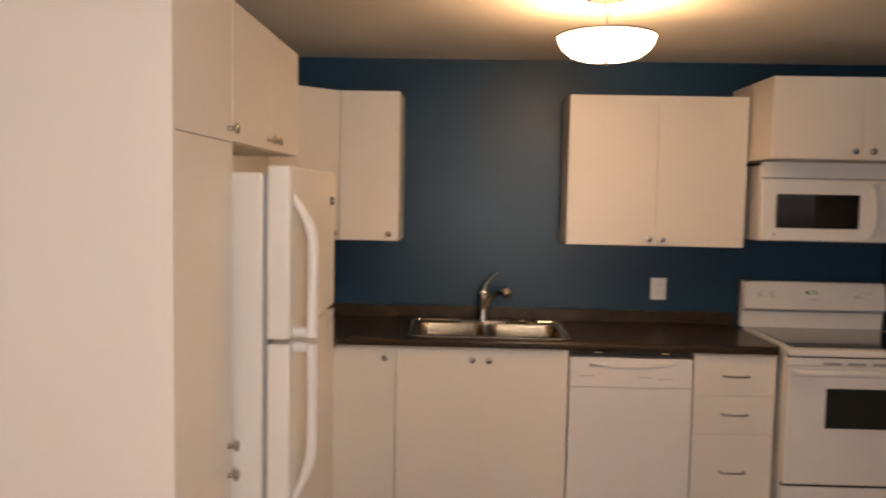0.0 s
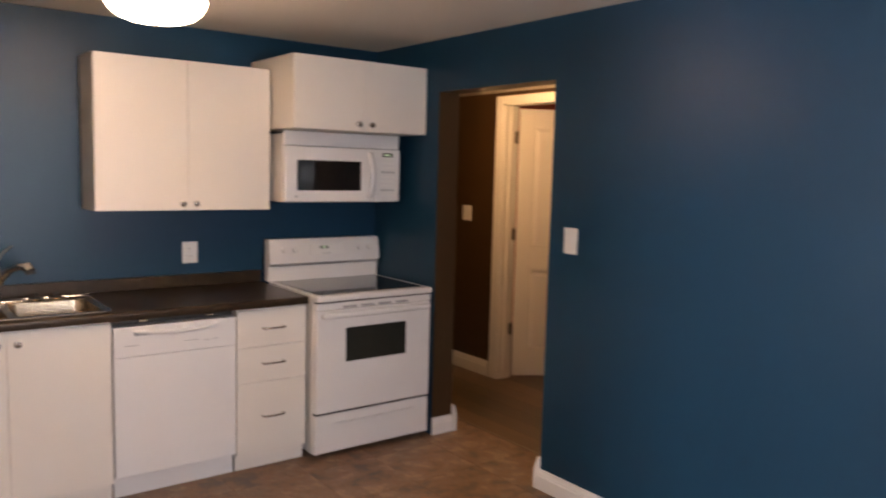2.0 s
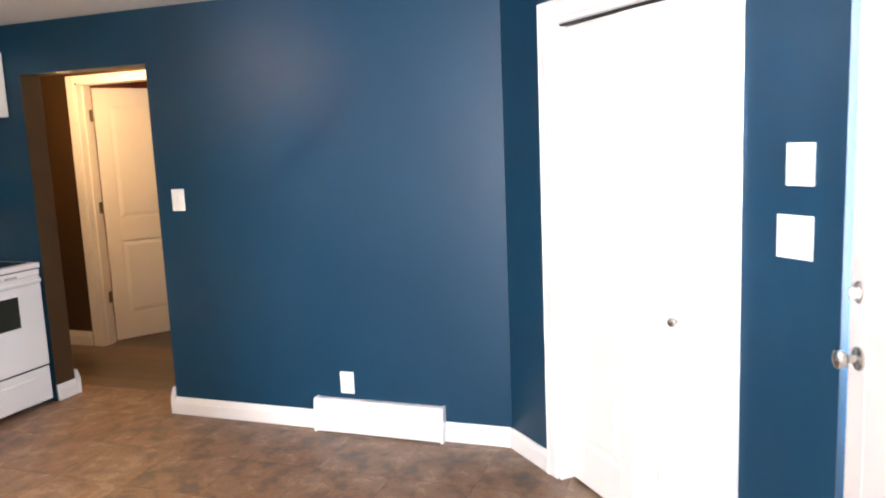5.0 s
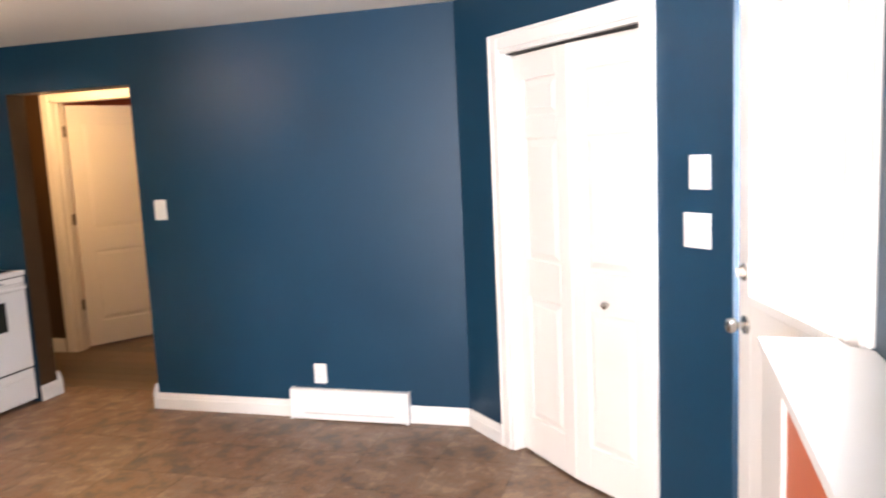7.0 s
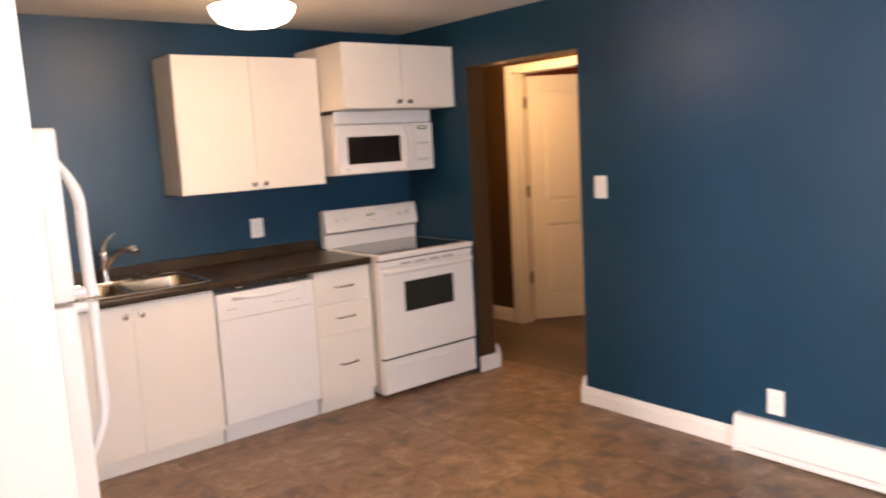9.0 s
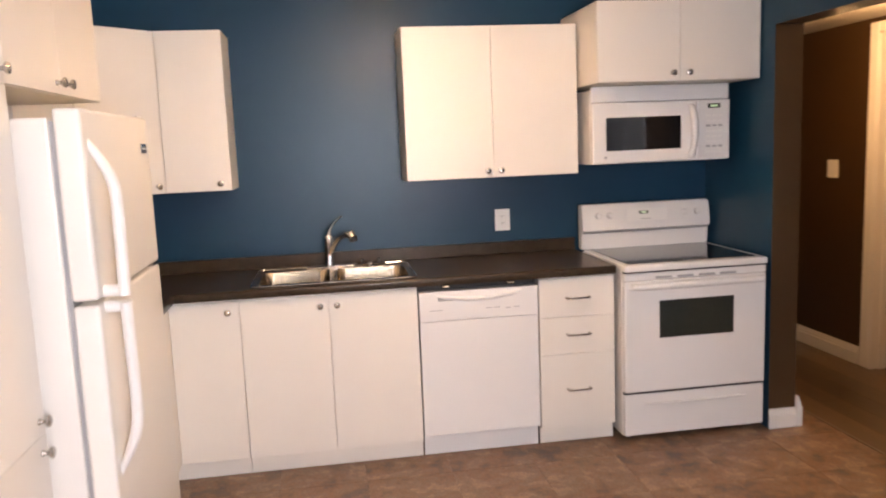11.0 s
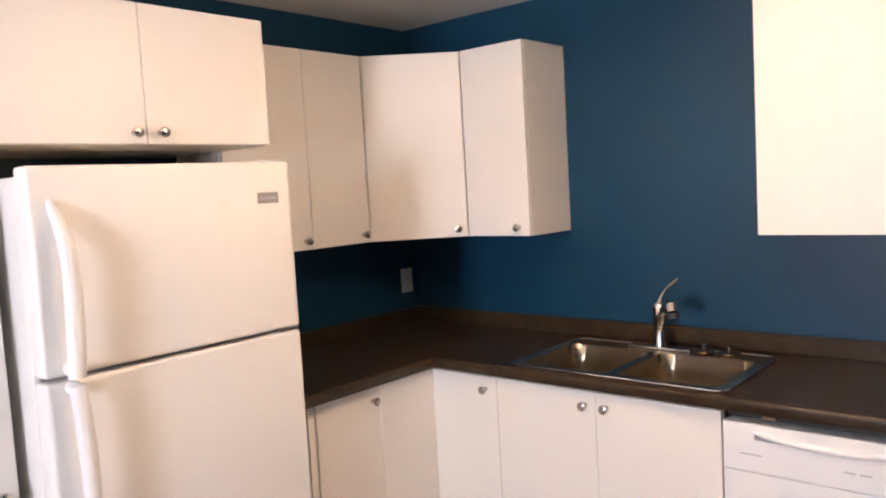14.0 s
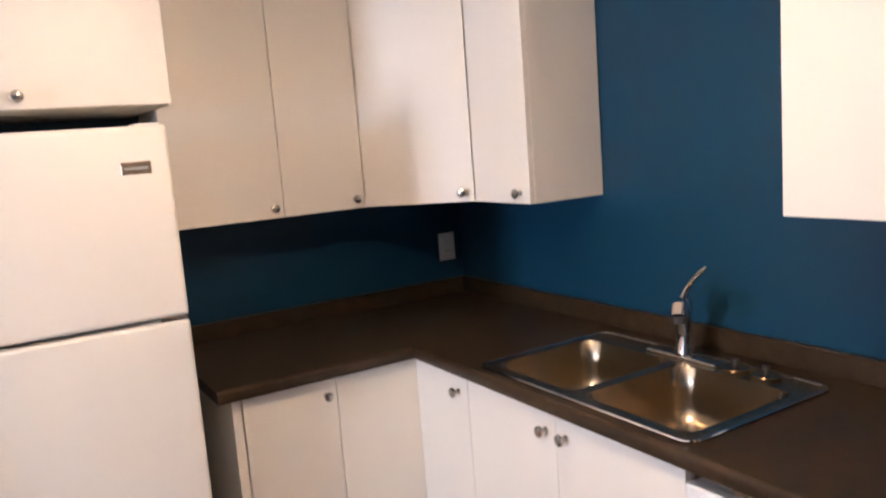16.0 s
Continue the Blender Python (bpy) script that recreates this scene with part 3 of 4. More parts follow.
cabinet("base_cabinet", "white flat-front sink base cabinet with two doors", on_north(-2.648), 0.838, 0.60, 0.09, CT,
        [(0, 0.412, 0.09, 0.862, "knob", 0.372, 0.812), (0.412, 0.838, 0.09, 0.862, "knob", 0.452, 0.812)], plinth=1, body_top=0.70)
cabinet("drawer_cabinet", "white flat-front cabinet with three drawers beside the range", on_north(-1.205), 0.392, 0.60, 0.09, CT,
        [(0, 0.392, 0.664, 0.862, "bar", 0.20, 0.762), (0, 0.392, 0.474, 0.664, "bar", 0.20, 0.575), (0, 0.392, 0.09, 0.474, "bar", 0.20, 0.290)], plinth=1)
cabinet("base_cabinet", "white flat-front narrow cabinet beside the fridge", on_west(-1.222), 0.305, 0.60, 0.09, CT,
        [(0, 0.305, 0.09, 0.862, "knob", 0.268, 0.812)], plinth=1)
part("filler", one(0, 0.028, 0.004, 0.58, 0.002, CT, 0.001, on_west(-1.2535)), CAB, bpy.data.objects["base_cabinet.001"], "white filler strip")

# corner unit: an L-shaped body with two door faces meeting inside
cc = thing("corner_cabinet", -3.2, -0.4, 0, "white flat-front corner base cabinet with two meeting doors", "cabinet", "kitchen cabinets")
XW, YN = KX + 0.004, -0.004
part("body", prism(bmesh.new(), [(XW, YN), (-2.6495, YN), (-2.6495, FY + 0.021), (FX - 0.021, FY + 0.021), (FX - 0.021, -0.9165), (XW, -0.9165)], 0.09, CT), CABIN, cc)
part("plinth", prism(bmesh.new(), [(XW, YN), (-2.6495, YN), (-2.6495, FY + 0.036), (FX - 0.036, FY + 0.036), (FX - 0.036, -0.9165), (XW, -0.9165)], 0.002, 0.089), CAB, cc)
d1 = part("door", one(FX + 0.002, -2.650, FY, FY + 0.019, 0.092, 0.860, 0.0016), CAB, cc)
knob_on(on_north(0), -2.70, 0.812, d1)
part("door", one(FX - 0.019, FX, -0.915, FY + 0.017, 0.092, 0.860, 0.0016), CAB, cc)

# worktop with a cut-out for the sink
SX0, SX1, SY0, SY1 = -2.592, -1.803, -0.612, -0.102
wt = thing("worktop", -2.2, -0.3, CT, "dark brown mottled laminate worktop with low backsplash", "worktop")
bm = bmesh.new()
CF, CX, WT = -0.648, -2.942, 0.912
hx0, hx1, hy0, hy1 = SX0 + 0.012, SX1 - 0.012, SY0 + 0.012, SY1 - 0.012
box(bm, XW, hx0, hy0, YN, CT + 0.001, WT)
box(bm, hx1, -0.812, hy0, YN, CT + 0.001, WT)
box(bm, hx0, hx1, hy1, YN, CT + 0.001, WT)
box(bm, XW, CX, -1.300, hy0, CT + 0.001, WT)
box(bm, CX, -0.812, CF + 0.012, hy0, CT + 0.001, WT)
bmesh.ops.remove_doubles(bm, verts=bm.verts, dist=1e-5)
part("surface", bm, COUNTER, wt)
# rounded front edges
bm = bmesh.new()
arc = [(0.0, 0.0)] + [(0.012 * math.sin(a), -0.012 + 0.012 * math.cos(a)) for a in [k * math.pi / 10 for k in range(1, 6)]] + [(0.012, -0.030), (0.008, -0.039), (0, -0.039)]
profile_run(bm, (CX, CF + 0.012, WT), (-0.812, CF + 0.012, WT), (0, -1, 0), arc)
part("front_edge", bm, COUNTER, wt, smooth=True)
bm = bmesh.new()
profile_run(bm, (CX, -1.300, WT), (CX, CF + 0.012, WT), (1, 0, 0), arc)
part("front_edge", bm, COUNTER, wt, smooth=True)
part("backsplash", one(XW, -0.812, YN - 0.019, YN, WT + 0.0005, 0.982, 0.004, None, 2), COUNTER, wt)
part("backsplash", one(XW, XW + 0.019, -1.300, YN - 0.020, WT + 0.0005, 0.982, 0.004, None, 2), COUNTER, wt)


# ---- sink and tap ----
def bowl(bm, x0, x1, y0, y1, zt, depth, r=0.055, n=6):
    """A rounded basin: rings that step down from the rim."""
    def ring(inset, z, rad):
        pts = []
        for cx, cy, a0 in ((x1 - inset - rad, y1 - inset - rad, 0), (x0 + inset + rad, y1 - inset - rad, 90), (x0 + inset + rad, y0 + inset + rad, 180), (x1 - inset - rad, y0 + inset + rad, 270)):
            for k in range(n + 1):
                a = radians(a0 + 90 * k / n)
                pts.append(bm.verts.new((cx + rad * math.cos(a), cy + rad * math.sin(a), z)))
        return pts
    rs = [ring(-0.004, zt, r + 0.004), ring(0.0, zt - 0.004, r), ring(0.005, zt - depth * 0.45, r), ring(0.010, zt - depth * 0.68, r), ring(0.020, zt - depth * 0.84, r), ring(0.038, zt - depth * 0.95, r * 0.9), ring(0.065, zt - depth, r * 0.8), ring(0.13, zt - depth - 0.004, 0.03)]
    for a, b in zip(rs, rs[1:]):
        k = len(a)
        for i in range(k):
            bm.faces.new((a[i], a[(i + 1) % k], b[(i + 1) % k], b[i]))
    bm.faces.new(rs[-1])
    return rs[0]


sk = thing("sink", -2.2, -0.37, WT, "stainless steel double-bowl drop-in kitchen sink", "sink")
ZR = WT + 0.006
bx = [(SX0 + 0.030, -2.216), (-2.188, SX1 - 0.030)]
by0, by1 = SY0 + 0.032, SY1 - 0.095
for x0, x1 in bx:
    b = bmesh.new()
    bowl(b, x0, x1, by0, by1, ZR, 0.175)
    ob = part("bowl", b, STEEL, sk, smooth=True)
    cx, cy = (x0 + x1) / 2, (by0 + by1) / 2
    part("drain", lathe(bmesh.new(), [(0.042, 0.0), (0.042, 0.004), (0.034, 0.005), (0.030, 0.001), (0, 0.001)], pose(cx, cy, ZR - 0.178)), CHROME, ob, "chrome drain ring", smooth=True)
RC = 0.035
bm = bmesh.new()
for a in ((SX0 + RC, SX1 - RC, SY0, by0 + 0.004), (SX0 + RC, SX1 - RC, by1 - 0.004, SY1),
          (SX0, SX0 + RC, by1 - 0.004, SY1 - RC), (SX1 - RC, SX1, by1 - 0.004, SY1 - RC),
          (SX0, bx[0][0] + 0.004, by0 + 0.004, by1 - 0.004), (bx[0][1] - 0.004, bx[1][0] + 0.004, by0 + 0.004, by1 - 0.004), (bx[1][1] - 0.004, SX1, by0 + 0.004, by1 - 0.004)):
    box(bm, *a, WT + 0.0006, ZR + 0.0003)
outline = []
for cx, cy, a0 in ((SX1 - RC, SY1 - RC, 0), (SX0 + RC, SY1 - RC, 90), (SX0 + RC, SY0 + RC, 180), (SX1 - RC, SY0 + RC, 270)):
    arc_ = [(cx + RC * math.cos(radians(a0 + 15 * k)), cy + RC * math.sin(radians(a0 + 15 * k))) for k in range(7)]
    prism(bm, [(cx, cy)] + arc_, WT + 0.0006, ZR + 0.0003)
    outline += arc_
# fill the rim's rounded corners next to each bowl
for x0, x1 in bx:
    for sx, sy in ((0, 0), (0, 1), (1, 0), (1, 1)):
        c = (x1 if sx else x0, by1 if sy else by0)
        ex, ey = (-1 if sx else 1), (-1 if sy else 1)
        r = 0.059
        o = (c[0] + ex * (r - 0.004), c[1] + ey * (r - 0.004))
        pts = [(c[0] - ex * 0.004, c[1] - ey * 0.004)]
        for k in range(7):
            a = radians(90 * k / 6)
            pts.append((o[0] - ex * r * math.cos(a), o[1] - ey * r * math.sin(a)))
        prism(bm, pts, WT + 0.0006, ZR + 0.0002)
part("rim", bm, STEEL, sk)
bm = bmesh.new()
rings = []
for k, (x, y) in enumerate(outline):
    px, py = outline[k - 1]
    qx, qy = outline[(k + 1) % len(outline)]
    n_ = Vector((qy - py, px - qx, 0)).normalized()
    rings.append([bm.verts.new(Vector((x, y, WT + 0.005)) + n_ * 0.0052 * math.cos(radians(45 * i)) + Vector((0, 0, 0.0045 * math.sin(radians(45 * i))))) for i in range(8)])
for k, r1 in enumerate(rings):
    r0 = rings[k - 1]
    for i in range(8):
        bm.faces.new((r0[i], r0[(i + 1) % 8], r1[(i + 1) % 8], r1[i]))
part("bead", bm, CHROME, sk, "bright rolled rim", smooth=True)

TX, TY = -2.216, -0.150
tp = thing("kitchen_tap", TX, TY, ZR, "chrome single-lever pull-out kitchen tap on the sink deck", "tap")
bm = bmesh.new()
box(bm, TX - 0.125, TX + 0.125, TY - 0.028, TY + 0.028, ZR + 0.0005, ZR + 0.010, 0.006, None, 3)
part("base_plate", bm, CHROME, tp, smooth=True)
part("body", lathe(bmesh.new(), [(0.030, 0.010), (0.029, 0.02), (0.024, 0.04), (0.022, 0.09), (0.024, 0.13), (0.026, 0.155), (0.022, 0.172), (0.010, 0.181), (0, 0.183)], pose(TX, TY, ZR)), CHROME, tp, smooth=True)
part("spout", tube(bmesh.new(), [(TX + 0.004, TY - 0.008, ZR + 0.080), (TX + 0.028, TY - 0.035, ZR + 0.130), (TX + 0.055, TY - 0.070, ZR + 0.168), (TX + 0.088, TY - 0.112, ZR + 0.188), (TX + 0.116, TY - 0.148, ZR + 0.186), (TX + 0.124, TY - 0.160, ZR + 0.168)], [0.017, 0.018, 0.018, 0.020, 0.024, 0.022], 16), CHROME, tp, smooth=True)
part("spray_head", tube(bmesh.new(), [(TX + 0.124, TY - 0.160, ZR + 0.170), (TX + 0.127, TY - 0.163, ZR + 0.152)], [0.0215, 0.019], 16), DARK, tp, "dark spray outlet")
part("lever", tube(bmesh.new(), [(TX, TY, ZR + 0.174), (TX + 0.010, TY + 0.006, ZR + 0.202), (TX + 0.030, TY + 0.010, ZR + 0.231), (TX + 0.055, TY + 0.012, ZR + 0.256), (TX + 0.076, TY + 0.012, ZR + 0.270)], [0.017, 0.012, 0.009, 0.009, 0.006], 12, 0.7), CHROME, tp, smooth=True)
for k, (x, y) in enumerate(((-2.045, -0.150), (-1.955, -0.146))):
    st = thing("sink_strainer", x, y, ZR, "small dark basket strainer lying on the sink deck", "strainer", "sink strainers")
    part("basket", lathe(bmesh.new(), [(0.030, 0.0005), (0.038, 0.006), (0.039, 0.010), (0.030, 0.012), (0.012, 0.010), (0, 0.010)], pose(x, y, ZR)), STEEL, st, smooth=True)
    part("stem", lathe(bmesh.new(), [(0.006, 0.009), (0.005, 0.024), (0.011, 0.027), (0.011, 0.034), (0, 0.036)], pose(x, y, ZR), 14), DARK, st, smooth=True)

# ---- dishwasher ----
dwm = on_north(-1.806, -0.628)
dw = thing("dishwasher", -1.51, -0.62, 0, "white built-in dishwasher under the worktop", "dishwasher")
W = 0.596
part("body", one(0.004, W - 0.004, 0.03, 0.58, 0.10, 0.836, 0.002, dwm), APPL, dw)
part("door", one(0.002, W - 0.002, 0.0, 0.029, 0.112, 0.6915, 0.003, dwm, 2), APPL, dw)
cp = part("control_panel", one(0.002, W - 0.002, -0.003, 0.029, 0.6925, 0.838, 0.006, dwm, 2), APPL, dw)
# shallow curved grip below the top edge
bm = bmesh.new()
pts = [(0.09 + 0.42 * k / 14, 0.815 - 0.020 * math.sin(math.pi * k / 14)) for k in range(15)]
tube(bm, [dwm @ Vector((u, -0.003, z)) for u, z in pts], [0.003] + [0.010] * 13 + [0.003], 10)
part("grip", bm, PLASTIC, cp, smooth=True)
part("vent", one(0.095, 0.185, -0.0042, 0.001, 0.792, 0.812, 0.001, dwm), GREYP, cp, "grey vent slot")
for u0, u1, z in ((0.052, 0.115, 0.745), (0.33, 0.36, 0.742), (0.37, 0.40, 0.742), (0.43, 0.455, 0.735), (0.47, 0.50, 0.738)):
    part("marking", one(u0, u1, -0.0036, -0.001, z, z + 0.004, 0, dwm), PRINT, cp, "small grey printed mark")
# recess shade under the worktop, put in as a dark strip
part("gap_strip", one(0.0, W, 0.05, 0.06, 0.840, CT, 0, dwm), DARK, dw, "dark strip as shade in the gap below the worktop")
for u in (0.12, 0.44):
    part("bracket", one(u, u + 0.035, -0.004, 0.052, 0.858, 0.868, 0.001, dwm), STEEL, dw, "small steel mounting bracket")
part("kick_plate", one(0.004, W - 0.004, 0.042, 0.055, 0.002, 0.108, 0.002, dwm), APPL, dw)

# ---- range ----
RX0, RX1 = -0.786, -0.022
RW = RX1 - RX0
rm = facing(RX0, -0.682, 0, 0)
rg = thing("range", (RX0 + RX1) / 2, -0.36, 0, "white freestanding electric range with black glass cooktop", "range")
part("body", one(0.001, RW - 0.001, 0.032, 0.655, 0.025, 0.895, 0.003, rm), APPL, rg)
for u in (0.05, RW - 0.05):
    for v in (0.08, 0.58):
        part("foot", lathe(bmesh.new(), [(0.018, 0.001), (0.018, 0.02), (0.010, 0.026)], rm @ pose(u, v, 0), 12), GREYP, rg)
dr = part("storage_drawer", one(0.003, RW - 0.003, 0.0, 0.031, 0.030, 0.247, 0.008, rm, 3), APPL, rg)
bm = bmesh.new()
tube(bm, [rm @ Vector((0.10 + 0.56 * k / 10, -0.001, 0.196 - 0.004 * math.cos(math.pi * (k - 5) / 10))) for k in range(11)], [0.004] + [0.010] * 9 + [0.004], 10, 0.5)
part("grip", bm, APPL, dr, smooth=True)
# dark strip in place of the shade between drawer and oven door
part("shadow_gap", one(0.004, RW - 0.004, 0.006, 0.0315, 0.2475, 0.2585, 0, rm), DARK, rg, "dark strip as shade in the gap above the drawer")
od = part("oven_door", one(0.003, RW - 0.003, -0.006, 0.031, 0.259, 0.832, 0.009, rm, 3), APPL, rg)
part("window", one(0.185, 0.585, -0.0085, -0.003, 0.535, 0.728, 0.002, rm), OVENGLASS, od, "dark glass oven window")
bm = bmesh.new()
hp = [(0.035, -0.004, 0.806), (0.040, -0.034, 0.808), (0.075, -0.046, 0.809)] + [(0.075 + 0.614 * k / 8, -0.046 - 0.006 * math.sin(math.pi * k / 8), 0.809) for k in range(1, 8)] + [(RW - 0.075, -0.046, 0.809), (RW - 0.040, -0.034, 0.808), (RW - 0.035, -0.004, 0.806)]
tube(bm, [rm @ Vector(p) for p in hp], [0.014] * len(hp), 12, 1.2)
part("handle", bm, APPL, od, "white bar handle", smooth=True)
for k in range(4):
    u = 0.165 + 0.115 * k
    part("vent_slot", one(u, u + 0.085, -0.008, 0.0, 0.840, 0.852, 0.001, rm), GREYP, rg, "grey vent slot")
part("front_rail", one(0.002, RW - 0.002, -0.004, 0.03, 0.834, 0.872, 0.004, rm), APPL, rg)
part("seam", one(0.004, RW - 0.004, -0.0045, 0.03, 0.873, 0.879, 0, rm), DARK, rg, "dark seam under the cooktop")
ck = part("cooktop", one(0.0, RW, -0.016, 0.60, 0.880, 0.914, 0.010, rm, 3), APPL, rg)
gl = part("glass_top", one(0.038, RW - 0.038, 0.040, 0.575, 0.905, 0.9165, 0.002, rm), BLACKGLASS, ck, "black ceramic glass top")
# backguard: a raised body whose face leans back
bm = bmesh.new()
prof = [(0.600, 0.914), (0.606, 1.010), (0.584, 1.014), (0.568, 1.024), (0.572, 1.046), (0.588, 1.155), (0.600, 1.168), (0.640, 1.170), (0.655, 1.160), (0.655, 0.914)]
lo = [bm.verts.new(rm @ Vector((-0.008, y, z))) for y, z in prof]
hi = [bm.verts.new(rm @ Vector((RW - 0.004, y, z))) for y, z in prof]
n = len(prof)
bm.faces.new(lo)
bm.faces.new(hi[::-1])
for i in range(n):
    bm.faces.new((lo[i], lo[(i + 1) % n], hi[(i + 1) % n], hi[i]))
ends = [e for e in bm.edges if (e.verts[0] in lo and e.verts[1] in lo) or (e.verts[0] in hi and e.verts[1] in hi)]
bmesh.ops.bevel(bm, geom=ends, offset=0.006, segments=2, affect="EDGES")
bg = part("backguard", bm, APPL, rg, smooth=True)
# grey strip that puts the overhang's shade in as colour
part("crease", one(0.004, RW - 0.016, 0.592, 0.61, 1.004, 1.0105, 0.001, rm), GREYP, bg, "grey strip standing in for the shade under the overhang")
bt = math.degrees(math.atan2(0.016, 0.109))
face = rm @ pose(0, 0.572, 1.046, -bt, 0, 0)
for u in (0.085, 0.155, RW - 0.155, RW - 0.085):
    part("control_knob", lathe(bmesh.new(), [(0.017, 0), (0.0165, 0.014), (0.014, 0.019), (0, 0.020)], face @ pose(u, 0, 0.058, 90, 0, 0), 20), APPL, bg, smooth=True)
part("control_face", one(0.26, 0.50, -0.0016, 0.004, 0.020, 0.092, 0.001, face), PLASTIC, bg)
part("display", one(0.330, 0.385, -0.0028, 0.002, 0.060, 0.076, 0.0005, face), DARK, bg, "small dark display")
part("clock_digits", one(0.342, 0.374, -0.0034, 0.0, 0.064, 0.072, 0, face), LED, bg, "green lit digits")
part("marking", one(0.340, 0.400, -0.0022, 0.0, 0.028, 0.032, 0, face), PRINT, bg, "small grey printed mark")

# ---- microwave ----
MX0, MX1 = -0.832, -0.066
MW = MX1 - MX0
mm = facing(MX0, -0.378, 1.405, 0)
mw = thing("microwave", (MX0 + MX1) / 2, -0.2, 1.405, "white over-the-range microwave with dark window", "microwave")
part("body", one(0.001, MW - 0.001, 0.022, 0.374, 0.0, 0.384, 0.003, mm), APPL, mw)
part("vent_grille", one(0.0, MW, 0.004, 0.021, 0.322, 0.402, 0.004, mm), APPL, mw)
for k in range(6):
    part("slat", one(0.14, MW - 0.02, 0.0005, 0.006, 0.338 + k * 0.0095, 0.3425 + k * 0.0095, 0.0008, mm), APPL, mw)
part("seam", one(0.004, MW - 0.004, 0.006, 0.020, 0.3165, 0.3215, 0, mm), GREYP, mw, "grey seam under the vent grille")
md = part("door", one(0.001, 0.578, -0.012, 0.021, 0.004, 0.316, 0.008, mm, 3), APPL, mw)
part("window", one(0.075, 0.488, -0.0145, -0.008, 0.068, 0.240, 0.002, mm), BLACKGLASS, md, "dark glass window")
bm = bmesh.new()
hp = [(0.548, -0.010, 0.030), (0.545, -0.030, 0.045)] + [(0.545 + 0.010 * math.sin(math.pi * k / 8), -0.036 - 0.008 * math.sin(math.pi * k / 8), 0.055 + 0.205 * k / 8) for k in range(9)] + [(0.545, -0.030, 0.272), (0.548, -0.010, 0.288)]
tube(bm, [mm @ Vector(p) for p in hp], 0.014, 12, 1.3, Vector((1, 0, 0)))
part("handle", bm, APPL, md, "white curved handle", smooth=True)
cp = part("control_panel", one(0.581, MW - 0.001, -0.010, 0.021, 0.004, 0.316, 0.006, mm, 2), APPL, mw)
part("display", one(0.640, 0.712, -0.0112, -0.006, 0.272, 0.296, 0.001, mm), DARK, cp, "small dark display")
part("clock_digits", one(0.655, 0.695, -0.0118, -0.008, 0.279, 0.289, 0, mm), LED, cp, "green lit digits")
for r in range(8):
    for c in range(3):
        u, z = 0.632 + c * 0.034, 0.040 + r * 0.027
        part("button", one(u, u + 0.024, -0.0112, -0.008, z, z + 0.011, 0.0008, mm), PRINT if r % 4 == 1 else PLASTIC, cp)
part("badge", lathe(bmesh.new(), [(0.008, 0), (0.008, 0.001), (0, 0.0012)], mm @ pose(0.07, -0.012, 0.034, 90, 0, 0), 16), PRINT, md, "small round grey badge")

# ---- wall cabinets ----
UZ0, UZ1 = 1.362, 2.137
cabinet("wall_cabinet", "white flat-front two-door wall cabinet", on_north(-1.797, -0.300), 0.917, 0.294, UZ0, UZ1,
        [(0, 0.4585, UZ0, UZ1, "knob", 0.424, UZ0 + 0.036), (0.4585, 0.917, UZ0, UZ1, "knob", 0.494, UZ0 + 0.036)])
cabinet("wall_cabinet", "deep white two-door cabinet above the microwave", on_north(-0.868, -0.572), 0.860, 0.566, 1.812, 2.203,
        [(0, 0.43, 1.812, 2.203, "knob", 0.388, 1.850), (0.43, 0.860, 1.812, 2.203, "knob", 0.472, 1.850)])
cabinet("wall_cabinet", "narrow white single-door wall cabinet", on_north(-2.984, -0.318), 0.312, 0.312, UZ0, UZ1,
        [(0, 0.312, UZ0, UZ1, "knob", 0.262, UZ0 + 0.036)])
cabinet("wall_cabinet", "narrow white wall cabinet beside the corner", on_west(-0.912, -3.288), 0.308, 0.298, UZ0, UZ1,
        [(0, 0.308, UZ0, UZ1, "knob", 0.270, UZ0 + 0.036)])
cabinet("wall_cabinet", "white wall cabinet beside the fridge surround", on_west(-1.296, -3.288), 0.383, 0.298, UZ0, UZ1,
        [(0, 0.383, UZ0, UZ1, "knob", 0.345, UZ0 + 0.036)])
dc = thing("wall_cabinet", -3.3, -0.3, UZ0, "white diagonal corner wall cabinet", "cabinet", "kitchen cabinets")
q0, q1 = Vector((-3.288, -0.602, 0)), Vector((-2.986, -0.318, 0))
dd = (q1 - q0).normalized()
md_ = facing(q0.x, q0.y, 0, math.degrees(math.atan2(dd.y, dd.x)))
part("body", prism(bmesh.new(), [(XW, YN), (q1.x, YN), (q1.x, q1.y + 0.022), (q0.x - 0.022, q0.y), (XW, q0.y)], UZ0, UZ1), CABIN, dc)
L = (q1 - q0).length
dk = part("door", one(0.003, L - 0.003, -0.0, 0.018, UZ0 + 0.002, UZ1 - 0.002, 0.0016, md_, 2), CAB, dc)
knob_on(md_, L - 0.045, UZ0 + 0.036, dk)

# pantry and the cabinet over the fridge
PX = -2.985
FZ0 = 1.744
cabinet("fridge_top_cabinet", "deep white two-door cabinet above the fridge", on_west(-2.150, PX), 0.838, 0.60, FZ0, 2.137,
        [(0, 0.419, FZ0, 2.137, "knob", 0.381, FZ0 + 0.033), (0.419, 0.838, FZ0, 2.137, "knob", 0.459, FZ0 + 0.033)])
